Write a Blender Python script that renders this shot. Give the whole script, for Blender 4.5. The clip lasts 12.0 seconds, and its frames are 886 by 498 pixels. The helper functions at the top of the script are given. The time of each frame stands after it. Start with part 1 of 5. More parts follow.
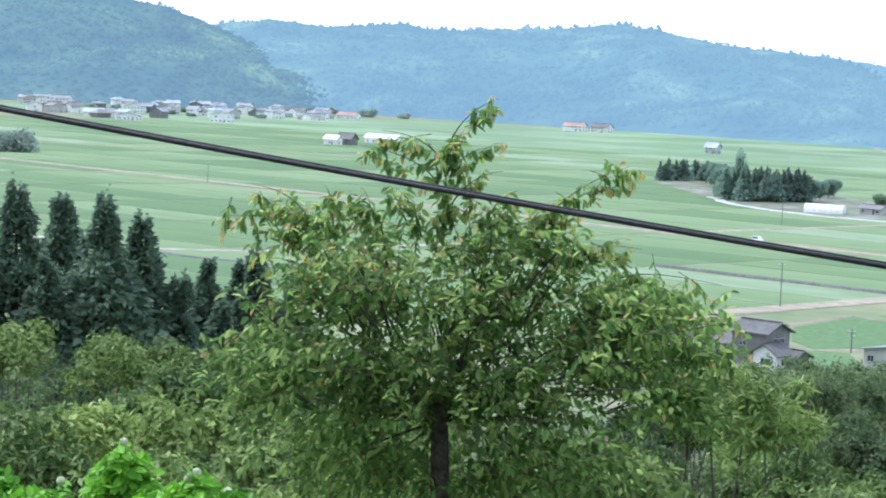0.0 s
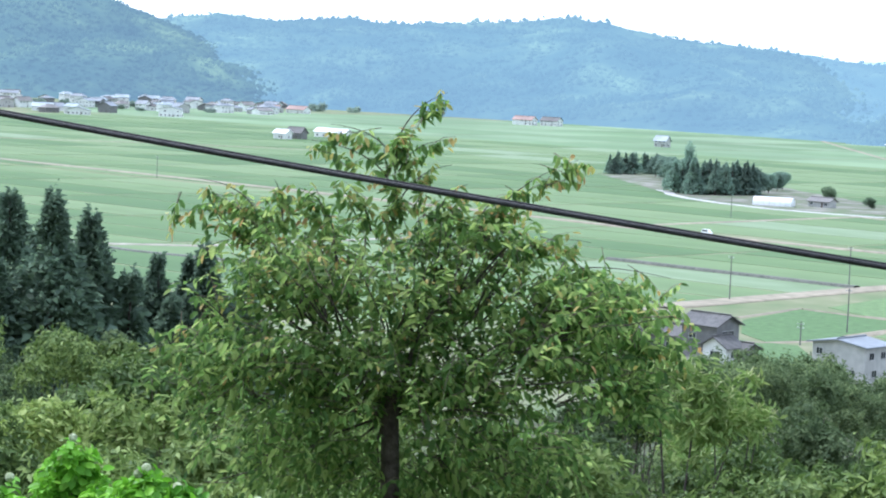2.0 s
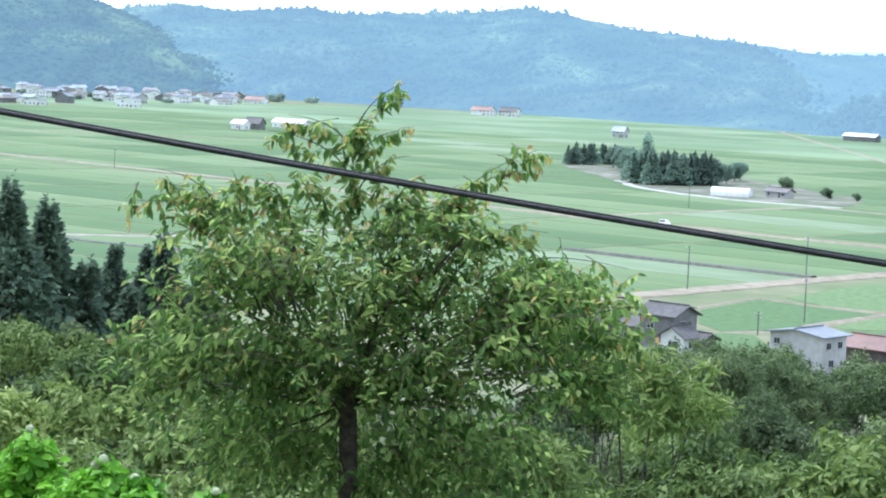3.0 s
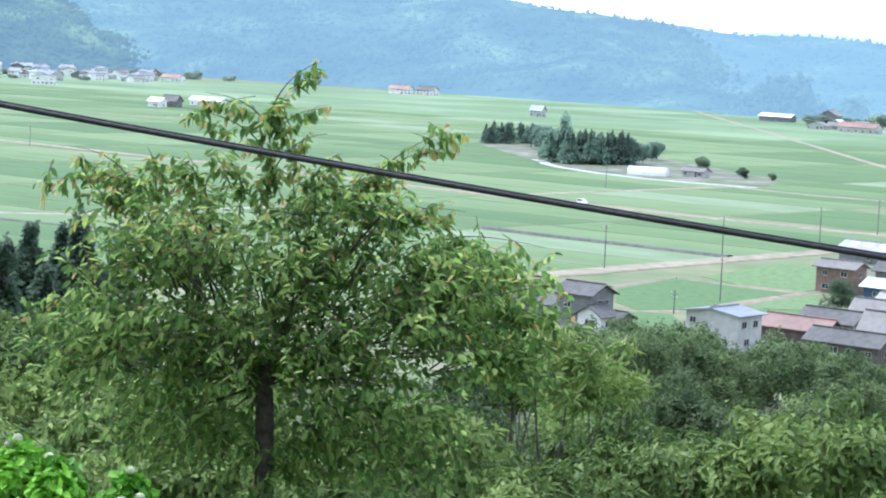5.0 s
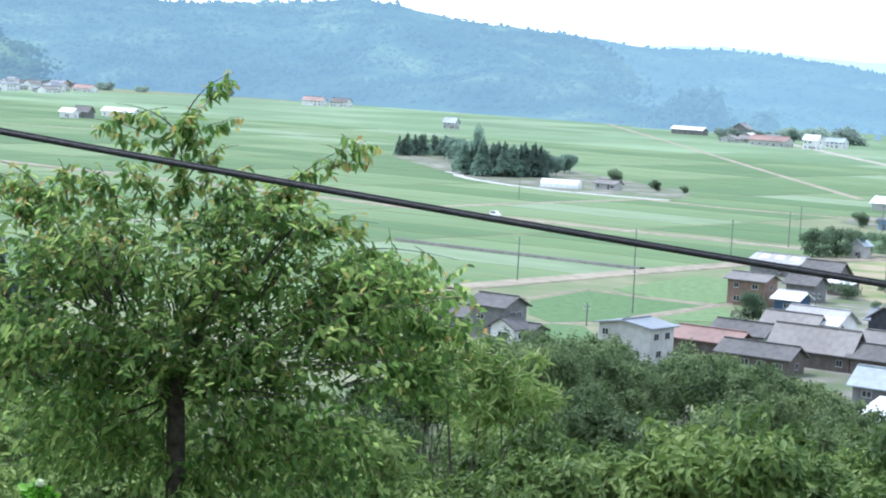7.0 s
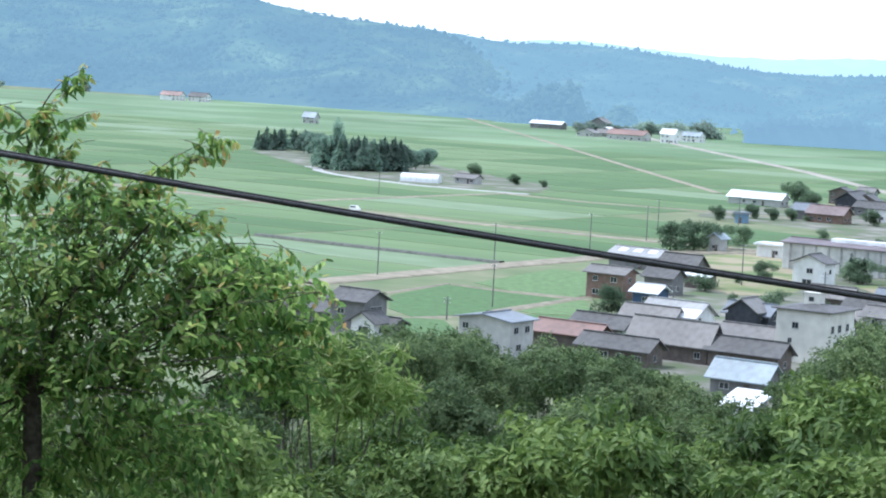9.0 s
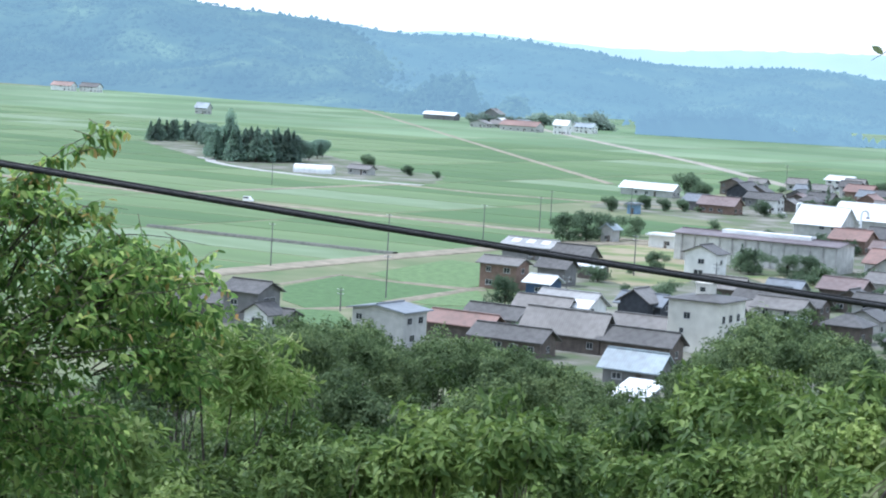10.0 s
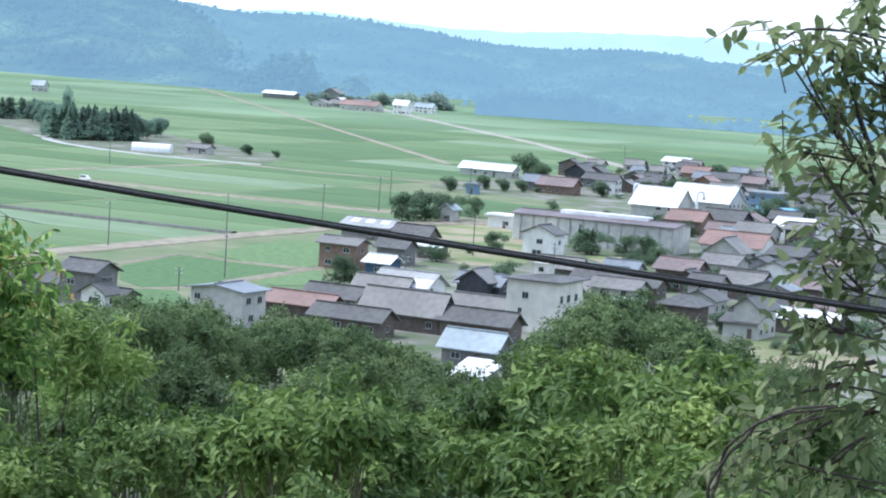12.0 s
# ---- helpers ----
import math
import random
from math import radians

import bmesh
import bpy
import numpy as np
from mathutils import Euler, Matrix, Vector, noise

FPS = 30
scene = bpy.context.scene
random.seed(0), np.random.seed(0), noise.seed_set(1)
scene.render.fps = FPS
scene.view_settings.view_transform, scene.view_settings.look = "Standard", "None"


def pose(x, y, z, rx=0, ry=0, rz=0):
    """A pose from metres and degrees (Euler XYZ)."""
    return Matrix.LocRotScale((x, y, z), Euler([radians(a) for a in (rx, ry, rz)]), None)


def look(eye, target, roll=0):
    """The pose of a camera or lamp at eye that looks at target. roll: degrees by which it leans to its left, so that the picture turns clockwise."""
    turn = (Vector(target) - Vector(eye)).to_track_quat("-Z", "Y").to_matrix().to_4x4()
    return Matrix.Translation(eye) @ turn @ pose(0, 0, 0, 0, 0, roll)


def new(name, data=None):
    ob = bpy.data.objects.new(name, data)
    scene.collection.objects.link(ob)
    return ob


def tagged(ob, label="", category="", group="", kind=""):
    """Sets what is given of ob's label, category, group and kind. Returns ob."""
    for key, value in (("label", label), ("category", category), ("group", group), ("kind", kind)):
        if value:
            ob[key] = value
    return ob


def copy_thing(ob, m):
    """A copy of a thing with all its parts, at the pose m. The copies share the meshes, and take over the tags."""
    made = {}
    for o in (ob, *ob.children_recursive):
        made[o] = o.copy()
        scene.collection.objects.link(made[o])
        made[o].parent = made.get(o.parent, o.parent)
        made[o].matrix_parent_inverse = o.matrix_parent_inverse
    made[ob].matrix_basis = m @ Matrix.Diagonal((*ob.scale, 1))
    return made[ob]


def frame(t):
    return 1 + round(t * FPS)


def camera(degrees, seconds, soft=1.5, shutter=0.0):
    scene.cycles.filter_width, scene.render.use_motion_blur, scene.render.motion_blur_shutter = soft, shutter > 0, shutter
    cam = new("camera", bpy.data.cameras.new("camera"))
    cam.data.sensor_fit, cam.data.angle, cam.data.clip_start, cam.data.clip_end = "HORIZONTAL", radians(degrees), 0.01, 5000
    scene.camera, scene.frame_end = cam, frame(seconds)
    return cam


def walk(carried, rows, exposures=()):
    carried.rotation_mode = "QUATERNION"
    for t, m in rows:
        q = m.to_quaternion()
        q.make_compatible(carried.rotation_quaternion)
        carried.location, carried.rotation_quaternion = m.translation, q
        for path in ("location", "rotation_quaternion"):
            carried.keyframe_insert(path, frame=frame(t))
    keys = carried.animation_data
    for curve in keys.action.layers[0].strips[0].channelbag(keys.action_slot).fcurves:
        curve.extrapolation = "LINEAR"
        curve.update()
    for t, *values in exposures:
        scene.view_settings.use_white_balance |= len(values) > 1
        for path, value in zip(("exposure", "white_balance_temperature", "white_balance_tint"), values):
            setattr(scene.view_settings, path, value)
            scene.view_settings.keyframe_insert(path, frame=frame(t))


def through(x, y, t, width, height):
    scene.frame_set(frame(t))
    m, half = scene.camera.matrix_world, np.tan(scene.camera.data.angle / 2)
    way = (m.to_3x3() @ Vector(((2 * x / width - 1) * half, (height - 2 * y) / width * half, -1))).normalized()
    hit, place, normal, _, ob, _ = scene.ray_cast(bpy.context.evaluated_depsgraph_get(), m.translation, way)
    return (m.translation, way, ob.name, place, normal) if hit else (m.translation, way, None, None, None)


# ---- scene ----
# ---------------------------------------------------------------- camera
EYE_Z = 50.0
cam = camera(22.0, 12.0, soft=2.0)


def aim(yaw, pitch, roll):
    """A pan from one standing place: yaw to the right of +y, pitch up and roll, in degrees."""
    a, p = radians(yaw), radians(pitch)
    eye = Vector((0.18 * math.sin(a), 0.18 * math.cos(a) - 0.18, EYE_Z))
    ahead = Vector((math.sin(a) * math.cos(p), math.cos(a) * math.cos(p), math.sin(p)))
    return look(eye, eye + ahead, roll)


walk(cam, [
    (0.0, aim(-11.563, -4.470, 2.541)),
    (0.5, aim(-11.539, -4.500, 2.462)),
    (1.0, aim(-11.410, -4.517, 2.477)),
    (1.5, aim(-10.903, -4.530, 2.450)),
    (2.0, aim(-10.302, -4.570, 2.444)),
    (2.5, aim(-9.761, -4.649, 2.329)),
    (3.0, aim(-9.243, -4.763, 2.484)),
    (5.0, aim(-7.142, -5.204, 2.774)),
    (5.5, aim(-6.718, -5.075, 2.973)),
    (6.0, aim(-6.239, -4.974, 3.020)),
    (6.5, aim(-5.706, -4.884, 3.068)),
    (7.0, aim(-4.973, -4.794, 3.040)),
    (9.0, aim(-1.443, -4.746, 3.060)),
    (9.5, aim(0.000, -4.730, 3.000)),
    (10.0, aim(1.253, -4.827, 3.217)),
    (10.5, aim(2.304, -5.027, 3.507)),
    (11.0, aim(3.201, -5.220, 3.637)),
    (11.5, aim(4.229, -5.233, 3.758)),
    (12.0, aim(5.326, -5.092, 3.690)),
], exposures=[(0.0, 0.48, 5640, 14), (5.5, 0.62, 5640, 14), (9.5, 0.27, 5620, 12), (12.0, 0.25, 5560, 12)])

# ---------------------------------------------------------------- light
SUN_ELEVATION, SUN_TURN = 62.0, -72.0
world = bpy.data.worlds.new("hazy_sky")
scene.world = world
world.use_nodes = True
wn, wl = world.node_tree.nodes, world.node_tree.links
wn.clear()
sky = wn.new("ShaderNodeTexSky")
sky.sky_type, sky.sun_disc = "NISHITA", False
sky.sun_elevation, sky.sun_rotation = radians(SUN_ELEVATION), radians(SUN_TURN)
sky.air_density, sky.dust_density, sky.ozone_density = 1.0, 1.5, 1.0
clear = wn.new("ShaderNodeBackground")
clear.inputs["Strength"].default_value = 0.07
haze = wn.new("ShaderNodeBackground")
haze.inputs["Color"].default_value = (0.90, 0.97, 1.0, 1)
haze.inputs["Strength"].default_value = 1.02
both = wn.new("ShaderNodeAddShader")
out = wn.new("ShaderNodeOutputWorld")
wl.new(sky.outputs[0], clear.inputs["Color"])
wl.new(clear.outputs[0], both.inputs[0])
wl.new(haze.outputs[0], both.inputs[1])
wl.new(both.outputs[0], out.inputs["Surface"])

sun_data = bpy.data.lights.new("sun", "SUN")
sun_data.energy, sun_data.angle, sun_data.color = 2.7, radians(5), (1.0, 0.96, 0.9)
sun = new("sun", sun_data)
sun_dir = Vector((math.sin(radians(SUN_TURN)) * math.cos(radians(SUN_ELEVATION)),
                  math.cos(radians(SUN_TURN)) * math.cos(radians(SUN_ELEVATION)), math.sin(radians(SUN_ELEVATION))))
sun.matrix_world = look(sun_dir * 100, (0, 0, 0))


# ---------------------------------------------------------------- materials
def material(name, stops, scale=1.0, rough=0.8, metal=0.0, bump=0.0, bump_scale=None, source="noise", detail=6.0,
             through_light=0.0, haze_glow=None, tint=0.0, spec=0.4):
    """A procedural surface: colour stops over noise, pieces or objects, a second, larger variation, and relief."""
    m = bpy.data.materials.new(name)
    m.use_nodes = True
    n, l = m.node_tree.nodes, m.node_tree.links
    n.clear()
    o = n.new("ShaderNodeOutputMaterial")
    b = n.new("ShaderNodeBsdfPrincipled")
    b.inputs["Roughness"].default_value, b.inputs["Metallic"].default_value = rough, metal
    b.inputs["Specular IOR Level"].default_value = spec
    co = n.new("ShaderNodeTexCoord")
    ramp = n.new("ShaderNodeValToRGB")
    while len(ramp.color_ramp.elements) < len(stops):
        ramp.color_ramp.elements.new(0.5)
    for e, (p, c) in zip(ramp.color_ramp.elements, stops):
        e.position, e.color = p, (*c, 1)
    tex = n.new("ShaderNodeTexNoise")
    tex.inputs["Scale"].default_value, tex.inputs["Detail"].default_value = scale, detail
    l.new(co.outputs["Object"], tex.inputs["Vector"])
    if source == "noise":
        l.new(tex.outputs["Fac"], ramp.inputs[0])
    else:
        info = n.new("ShaderNodeNewGeometry") if source == "island" else n.new("ShaderNodeObjectInfo")
        pick = info.outputs["Random Per Island"] if source == "island" else info.outputs["Random"]
        mix = n.new("ShaderNodeMix")
        mix.inputs[0].default_value = 0.35
        l.new(pick, mix.inputs[2])
        l.new(tex.outputs["Fac"], mix.inputs[3])
        l.new(mix.outputs[0], ramp.inputs[0])
    big = n.new("ShaderNodeTexNoise")
    big.inputs["Scale"].default_value, big.inputs["Detail"].default_value = scale * 0.13, 3
    l.new(co.outputs["Object"], big.inputs["Vector"])
    value = n.new("ShaderNodeMapRange")
    value.inputs[1].default_value, value.inputs[2].default_value = 0.3, 0.7
    value.inputs[3].default_value, value.inputs[4].default_value = 1.0 - 0.22 - tint, 1.12 + tint
    l.new(big.outputs["Fac"], value.inputs[0])
    hsv = n.new("ShaderNodeHueSaturation")
    l.new(ramp.outputs[0], hsv.inputs["Color"])
    l.new(value.outputs[0], hsv.inputs["Value"])
    l.new(hsv.outputs[0], b.inputs["Base Color"])
    if bump:
        fine = n.new("ShaderNodeTexNoise")
        fine.inputs["Scale"].default_value, fine.inputs["Detail"].default_value = bump_scale or scale * 4, 4
        l.new(co.outputs["Object"], fine.inputs["Vector"])
        bp = n.new("ShaderNodeBump")
        bp.inputs["Strength"].default_value, bp.inputs["Distance"].default_value = bump, 0.05
        l.new(fine.outputs["Fac"], bp.inputs["Height"])
        l.new(bp.outputs[0], b.inputs["Normal"])
    last = b
    if through_light:
        tr = n.new("ShaderNodeBsdfTranslucent")
        l.new(hsv.outputs[0], tr.inputs["Color"])
        mx = n.new("ShaderNodeMixShader")
        mx.inputs[0].default_value = through_light
        l.new(b.outputs[0], mx.inputs[1])
        l.new(tr.outputs[0], mx.inputs[2])
        last = mx
    if haze_glow:
        em = n.new("ShaderNodeEmission")
        em.inputs["Color"].default_value, em.inputs["Strength"].default_value = (*haze_glow[0], 1), haze_glow[1]
        ad = n.new("ShaderNodeAddShader")
        l.new(last.outputs[0], ad.inputs[0])
        l.new(em.outputs[0], ad.inputs[1])
        last = ad
    l.new(last.outputs[0], o.inputs["Surface"])
    return m


def leafy(name, dark, mid, light, rough=0.45, through=0.35, vary=True):
    m = material(name, [(0.1, dark), (0.5, mid), (0.9, light)], scale=1.3, rough=rough, source="island",
                 through_light=through, tint=0.05, spec=0.22)
    if not vary:
        return m
    n, l = m.node_tree.nodes, m.node_tree.links
    hsv = next(x for x in n if x.type == "HUE_SAT")
    plant = n.new("ShaderNodeObjectInfo")          # each plant has its own shade
    hue, shade = n.new("ShaderNodeMapRange"), n.new("ShaderNodeMapRange")
    hue.inputs[3].default_value, hue.inputs[4].default_value = 0.518, 0.494
    shade.inputs[3].default_value, shade.inputs[4].default_value = 0.72, 1.5
    times = n.new("ShaderNodeMath")
    times.operation = "MULTIPLY"
    l.new(plant.outputs["Random"], hue.inputs[0])
    l.new(plant.outputs["Random"], shade.inputs[0])
    l.new(hsv.inputs["Value"].links[0].from_socket, times.inputs[0])
    l.new(shade.outputs[0], times.inputs[1])
    l.new(times.outputs[0], hsv.inputs["Value"])
    l.new(hue.outputs[0], hsv.inputs["Hue"])
    return m


def striped(name, colour, stain, period=0.45, rough=0.5, metal=0.0):
    """Roofing with standing seams or tile rows along the slope, and weather stains."""
    m = material(name, [(0.25, stain), (0.6, colour), (0.9, colour)], scale=0.9, rough=rough, metal=metal, tint=0.03)
    n, l = m.node_tree.nodes, m.node_tree.links
    b = next(x for x in n if x.type == "BSDF_PRINCIPLED")
    co = n.new("ShaderNodeTexCoord")
    wave = n.new("ShaderNodeTexWave")
    wave.inputs["Scale"].default_value = 1.0 / period / 3.1
    wave.inputs["Distortion"].default_value = 0.1
    l.new(co.outputs["Object"], wave.inputs["Vector"])
    bp = n.new("ShaderNodeBump")
    bp.inputs["Strength"].default_value, bp.inputs["Distance"].default_value = 0.6, 0.06
    l.new(wave.outputs["Fac"], bp.inputs["Height"])
    l.new(bp.outputs[0], b.inputs["Normal"])
    return m


cherry_leaf = leafy("cherry_leaf", (0.052, 0.115, 0.034), (0.185, 0.32, 0.082), (0.50, 0.61, 0.20), rough=0.5, through=0.66, vary=False)
young_leaf = leafy("young_leaf", (0.42, 0.48, 0.14), (0.50, 0.42, 0.14), (0.52, 0.30, 0.13), through=0.48, vary=False)
near_leaf = leafy("near_leaf", (0.08, 0.12, 0.05), (0.21, 0.265, 0.115), (0.38, 0.42, 0.22), rough=0.55, through=0.5, vary=False)
dark_leaf = leafy("dark_leaf", (0.042, 0.075, 0.022), (0.08, 0.128, 0.036), (0.15, 0.205, 0.058), rough=0.5)
shrub_leaf = leafy("shrub_leaf", (0.06, 0.105, 0.03), (0.135, 0.20, 0.055), (0.26, 0.33, 0.11), rough=0.55)
pale_leaf = leafy("pale_leaf", (0.10, 0.16, 0.035), (0.195, 0.27, 0.07), (0.32, 0.38, 0.135), rough=0.55)
chestnut_leaf = leafy("chestnut_leaf", (0.12, 0.20, 0.04), (0.25, 0.35, 0.085), (0.42, 0.48, 0.17), rough=0.55, through=0.45)
broad_leaf = leafy("broad_leaf", (0.05, 0.092, 0.022), (0.108, 0.168, 0.042), (0.225, 0.295, 0.085), rough=0.5)
hydrangea_leaf = leafy("hydrangea_leaf", (0.08, 0.22, 0.015), (0.16, 0.38, 0.025), (0.25, 0.48, 0.05))
# Greyed leaf colour, with some distance haze painted in.
wood_leaf = leafy("wood_leaf", (0.065, 0.10, 0.046), (0.12, 0.17, 0.07), (0.20, 0.255, 0.11), rough=0.7, through=0.4)
# Distance haze is mixed into the grove and belt leaf colours: paler and bluer.
grove_leaf_hazed = leafy("grove_leaf_hazed", (0.15, 0.225, 0.185), (0.20, 0.29, 0.225), (0.25, 0.34, 0.25), rough=0.8, through=0.5)
belt_leaf_hazed = leafy("belt_leaf_hazed", (0.22, 0.29, 0.24), (0.25, 0.32, 0.265), (0.28, 0.35, 0.28), rough=0.8, through=0.4)
# Village and cedar leaves are lightened so their colour carries some haze.
village_leaf = leafy("village_leaf", (0.10, 0.15, 0.095), (0.145, 0.205, 0.125), (0.195, 0.26, 0.15), rough=0.8, through=0.45)
cedar_leaf = leafy("cedar_leaf", (0.12, 0.175, 0.125), (0.155, 0.225, 0.15), (0.20, 0.28, 0.17), rough=0.7, through=0.42)
flower_white = material("flower_white", [(0.3, (0.52, 0.60, 0.34)), (0.7, (0.68, 0.72, 0.52))], scale=30, rough=0.7, source="island")
catkin = material("catkin", [(0.3, (0.5, 0.56, 0.22)), (0.7, (0.66, 0.68, 0.38))], scale=20, rough=0.8, source="island")
bark = material("bark", [(0.3, (0.045, 0.035, 0.03)), (0.7, (0.12, 0.1, 0.085))], scale=14, rough=0.9, bump=0.7, bump_scale=40)
twig_bark = material("twig_bark", [(0.3, (0.09, 0.065, 0.045)), (0.7, (0.2, 0.16, 0.12))], scale=20, rough=0.85, bump=0.4)
rubber = material("cable_rubber", [(0.3, (0.012, 0.012, 0.013)), (0.7, (0.03, 0.03, 0.032))], scale=30, rough=0.55, bump=0.3)
soil = material("soil", [(0.3, (0.035, 0.045, 0.018)), (0.6, (0.07, 0.085, 0.03)), (0.8, (0.11, 0.12, 0.05))], scale=0.4, rough=0.95, bump=0.5)
gravel = material("gravel", [(0.3, (0.24, 0.22, 0.18)), (0.7, (0.38, 0.35, 0.30))], scale=0.3, rough=0.95, bump=0.3)
dirt = material("dirt_verge", [(0.3, (0.18, 0.165, 0.115)), (0.7, (0.32, 0.275, 0.21))], scale=0.3, rough=0.95, bump=0.3)
concrete = material("concrete", [(0.3, (0.3, 0.3, 0.29)), (0.7, (0.46, 0.45, 0.43))], scale=1.2, rough=0.9, bump=0.3)
ditch_mat = material("ditch_concrete", [(0.3, (0.07, 0.08, 0.065)), (0.7, (0.16, 0.16, 0.14))], scale=1.2, rough=0.9)
paddy = material("paddy_rice", [(0.2, (0.08, 0.15, 0.053)), (0.5, (0.112, 0.185, 0.07)), (0.8, (0.155, 0.225, 0.10))], scale=4.0, tint=0.04,
                 rough=0.75, source="object", bump=0.3, bump_scale=90.0, spec=0.2)
wet_paddy = material("paddy_water", [(0.35, (0.13, 0.20, 0.08)), (0.6, (0.175, 0.245, 0.125))], scale=3.0, rough=0.6, spec=0.3)
bund = material("field_bank", [(0.3, (0.10, 0.15, 0.06)), (0.55, (0.17, 0.19, 0.10)), (0.75, (0.28, 0.25, 0.17))], scale=0.05, rough=0.95)
lawn = material("meadow", [(0.35, (0.10, 0.155, 0.055)), (0.48, (0.18, 0.2, 0.085)), (0.58, (0.28, 0.24, 0.16))], scale=0.07, rough=0.95, bump=0.3)

wall_grey = material("wall_grey", [(0.3, (0.15, 0.15, 0.15)), (0.7, (0.22, 0.215, 0.21))], scale=0.8, rough=0.85)
wall_pale = material("wall_pale", [(0.3, (0.40, 0.40, 0.38)), (0.7, (0.52, 0.515, 0.49))], scale=0.7, rough=0.85)
wall_mid = material("wall_mid", [(0.3, (0.27, 0.27, 0.27)), (0.7, (0.36, 0.36, 0.355))], scale=0.8, rough=0.85)
wall_cream = material("wall_cream", [(0.3, (0.60, 0.58, 0.52)), (0.7, (0.73, 0.71, 0.64))], scale=0.5, rough=0.85)
wall_white = material("wall_white", [(0.3, (0.70, 0.70, 0.68)), (0.7, (0.82, 0.82, 0.80))], scale=0.7, rough=0.8)
wall_panel = material("wall_panel", [(0.3, (0.42, 0.42, 0.40)), (0.7, (0.58, 0.58, 0.55))], scale=0.6, rough=0.85, tint=0.05)
wall_brown = material("wall_brown", [(0.3, (0.10, 0.085, 0.075)), (0.7, (0.17, 0.14, 0.12))], scale=0.9, rough=0.85)
wall_brick = material("wall_brick", [(0.3, (0.17, 0.115, 0.09)), (0.7, (0.26, 0.175, 0.14))], scale=0.9, rough=0.85)
wall_black = material("wall_black", [(0.3, (0.03, 0.035, 0.045)), (0.7, (0.06, 0.065, 0.075))], scale=0.9, rough=0.7)
wall_navy = material("wall_navy", [(0.3, (0.035, 0.07, 0.14)), (0.7, (0.06, 0.105, 0.19))], scale=0.9, rough=0.7)
wall_blue = material("wall_blue", [(0.3, (0.15, 0.25, 0.38)), (0.7, (0.21, 0.33, 0.46))], scale=0.9, rough=0.7)
slate = striped("slate", (0.115, 0.112, 0.11), (0.065, 0.063, 0.062), 0.3, rough=0.55)
tin_grey = striped("tin_grey", (0.205, 0.195, 0.185), (0.145, 0.135, 0.125))
tin_blue = striped("tin_blue", (0.21, 0.235, 0.265), (0.16, 0.18, 0.20))
tin_pale = striped("tin_pale", (0.33, 0.39, 0.43), (0.27, 0.31, 0.33))
tin_light = striped("tin_light", (0.38, 0.38, 0.38), (0.28, 0.28, 0.27), 0.9)
tin_white = striped("tin_white", (0.84, 0.85, 0.86), (0.7, 0.71, 0.72), rough=0.4)
tin_red = striped("tin_red", (0.27, 0.165, 0.14), (0.20, 0.135, 0.115))
tin_plum = striped("tin_plum", (0.17, 0.14, 0.15), (0.12, 0.095, 0.1))
tin_rust = striped("tin_rust", (0.22, 0.17, 0.165), (0.17, 0.115, 0.105))
tarp_blue = striped("tarp_blue", (0.14, 0.36, 0.58), (0.11, 0.28, 0.48), 1.5)
film_white = material("greenhouse_film", [(0.3, (0.72, 0.74, 0.74)), (0.7, (0.82, 0.83, 0.83))], scale=0.5, rough=0.35)
window_glass = material("window_glass", [(0.3, (0.02, 0.025, 0.03)), (0.7, (0.05, 0.06, 0.07))], scale=0.5, rough=0.08, spec=0.6)
frame_mat = material("window_frame_alu", [(0.3, (0.42, 0.42, 0.42)), (0.7, (0.55, 0.55, 0.55))], scale=2, rough=0.4, metal=0.4)
pole_mat = material("pole_concrete", [(0.3, (0.12, 0.12, 0.115)), (0.7, (0.2, 0.195, 0.185))], scale=2, rough=0.9)
metal_mat = material("galvanised_metal", [(0.3, (0.25, 0.26, 0.27)), (0.7, (0.38, 0.39, 0.4))], scale=4, rough=0.45, metal=0.7)
car_paint = material("car_paint", [(0.3, (0.8, 0.8, 0.8)), (0.7, (0.86, 0.86, 0.86))], scale=1, rough=0.25)
tyre_mat = material("tyre", [(0.3, (0.015, 0.015, 0.015)), (0.7, (0.03, 0.03, 0.03))], scale=8, rough=0.8)
# Aerial haze is put into the hill materials as blue emission, paler with distance.
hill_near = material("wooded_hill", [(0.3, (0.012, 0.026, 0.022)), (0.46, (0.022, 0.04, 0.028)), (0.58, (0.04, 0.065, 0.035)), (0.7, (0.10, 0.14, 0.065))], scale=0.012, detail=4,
                     rough=0.95, haze_glow=((0.245, 0.395, 0.525), 0.54), tint=0.2, spec=0.0)
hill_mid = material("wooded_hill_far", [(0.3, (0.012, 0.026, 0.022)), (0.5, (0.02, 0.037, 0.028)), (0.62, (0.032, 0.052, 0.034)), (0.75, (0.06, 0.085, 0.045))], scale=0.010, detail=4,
                    rough=0.95, haze_glow=((0.315, 0.515, 0.665), 0.69), tint=0.2, spec=0.0)
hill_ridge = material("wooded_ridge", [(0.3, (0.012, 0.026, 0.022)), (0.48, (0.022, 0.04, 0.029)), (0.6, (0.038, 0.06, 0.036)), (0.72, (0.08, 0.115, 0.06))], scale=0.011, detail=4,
                      rough=0.95, haze_glow=((0.28, 0.46, 0.605), 0.655), tint=0.2, spec=0.0)
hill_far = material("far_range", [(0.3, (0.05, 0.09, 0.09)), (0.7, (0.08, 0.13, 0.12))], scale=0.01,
                    rough=1.0, haze_glow=((0.64, 0.83, 0.93), 0.76), spec=0.0)


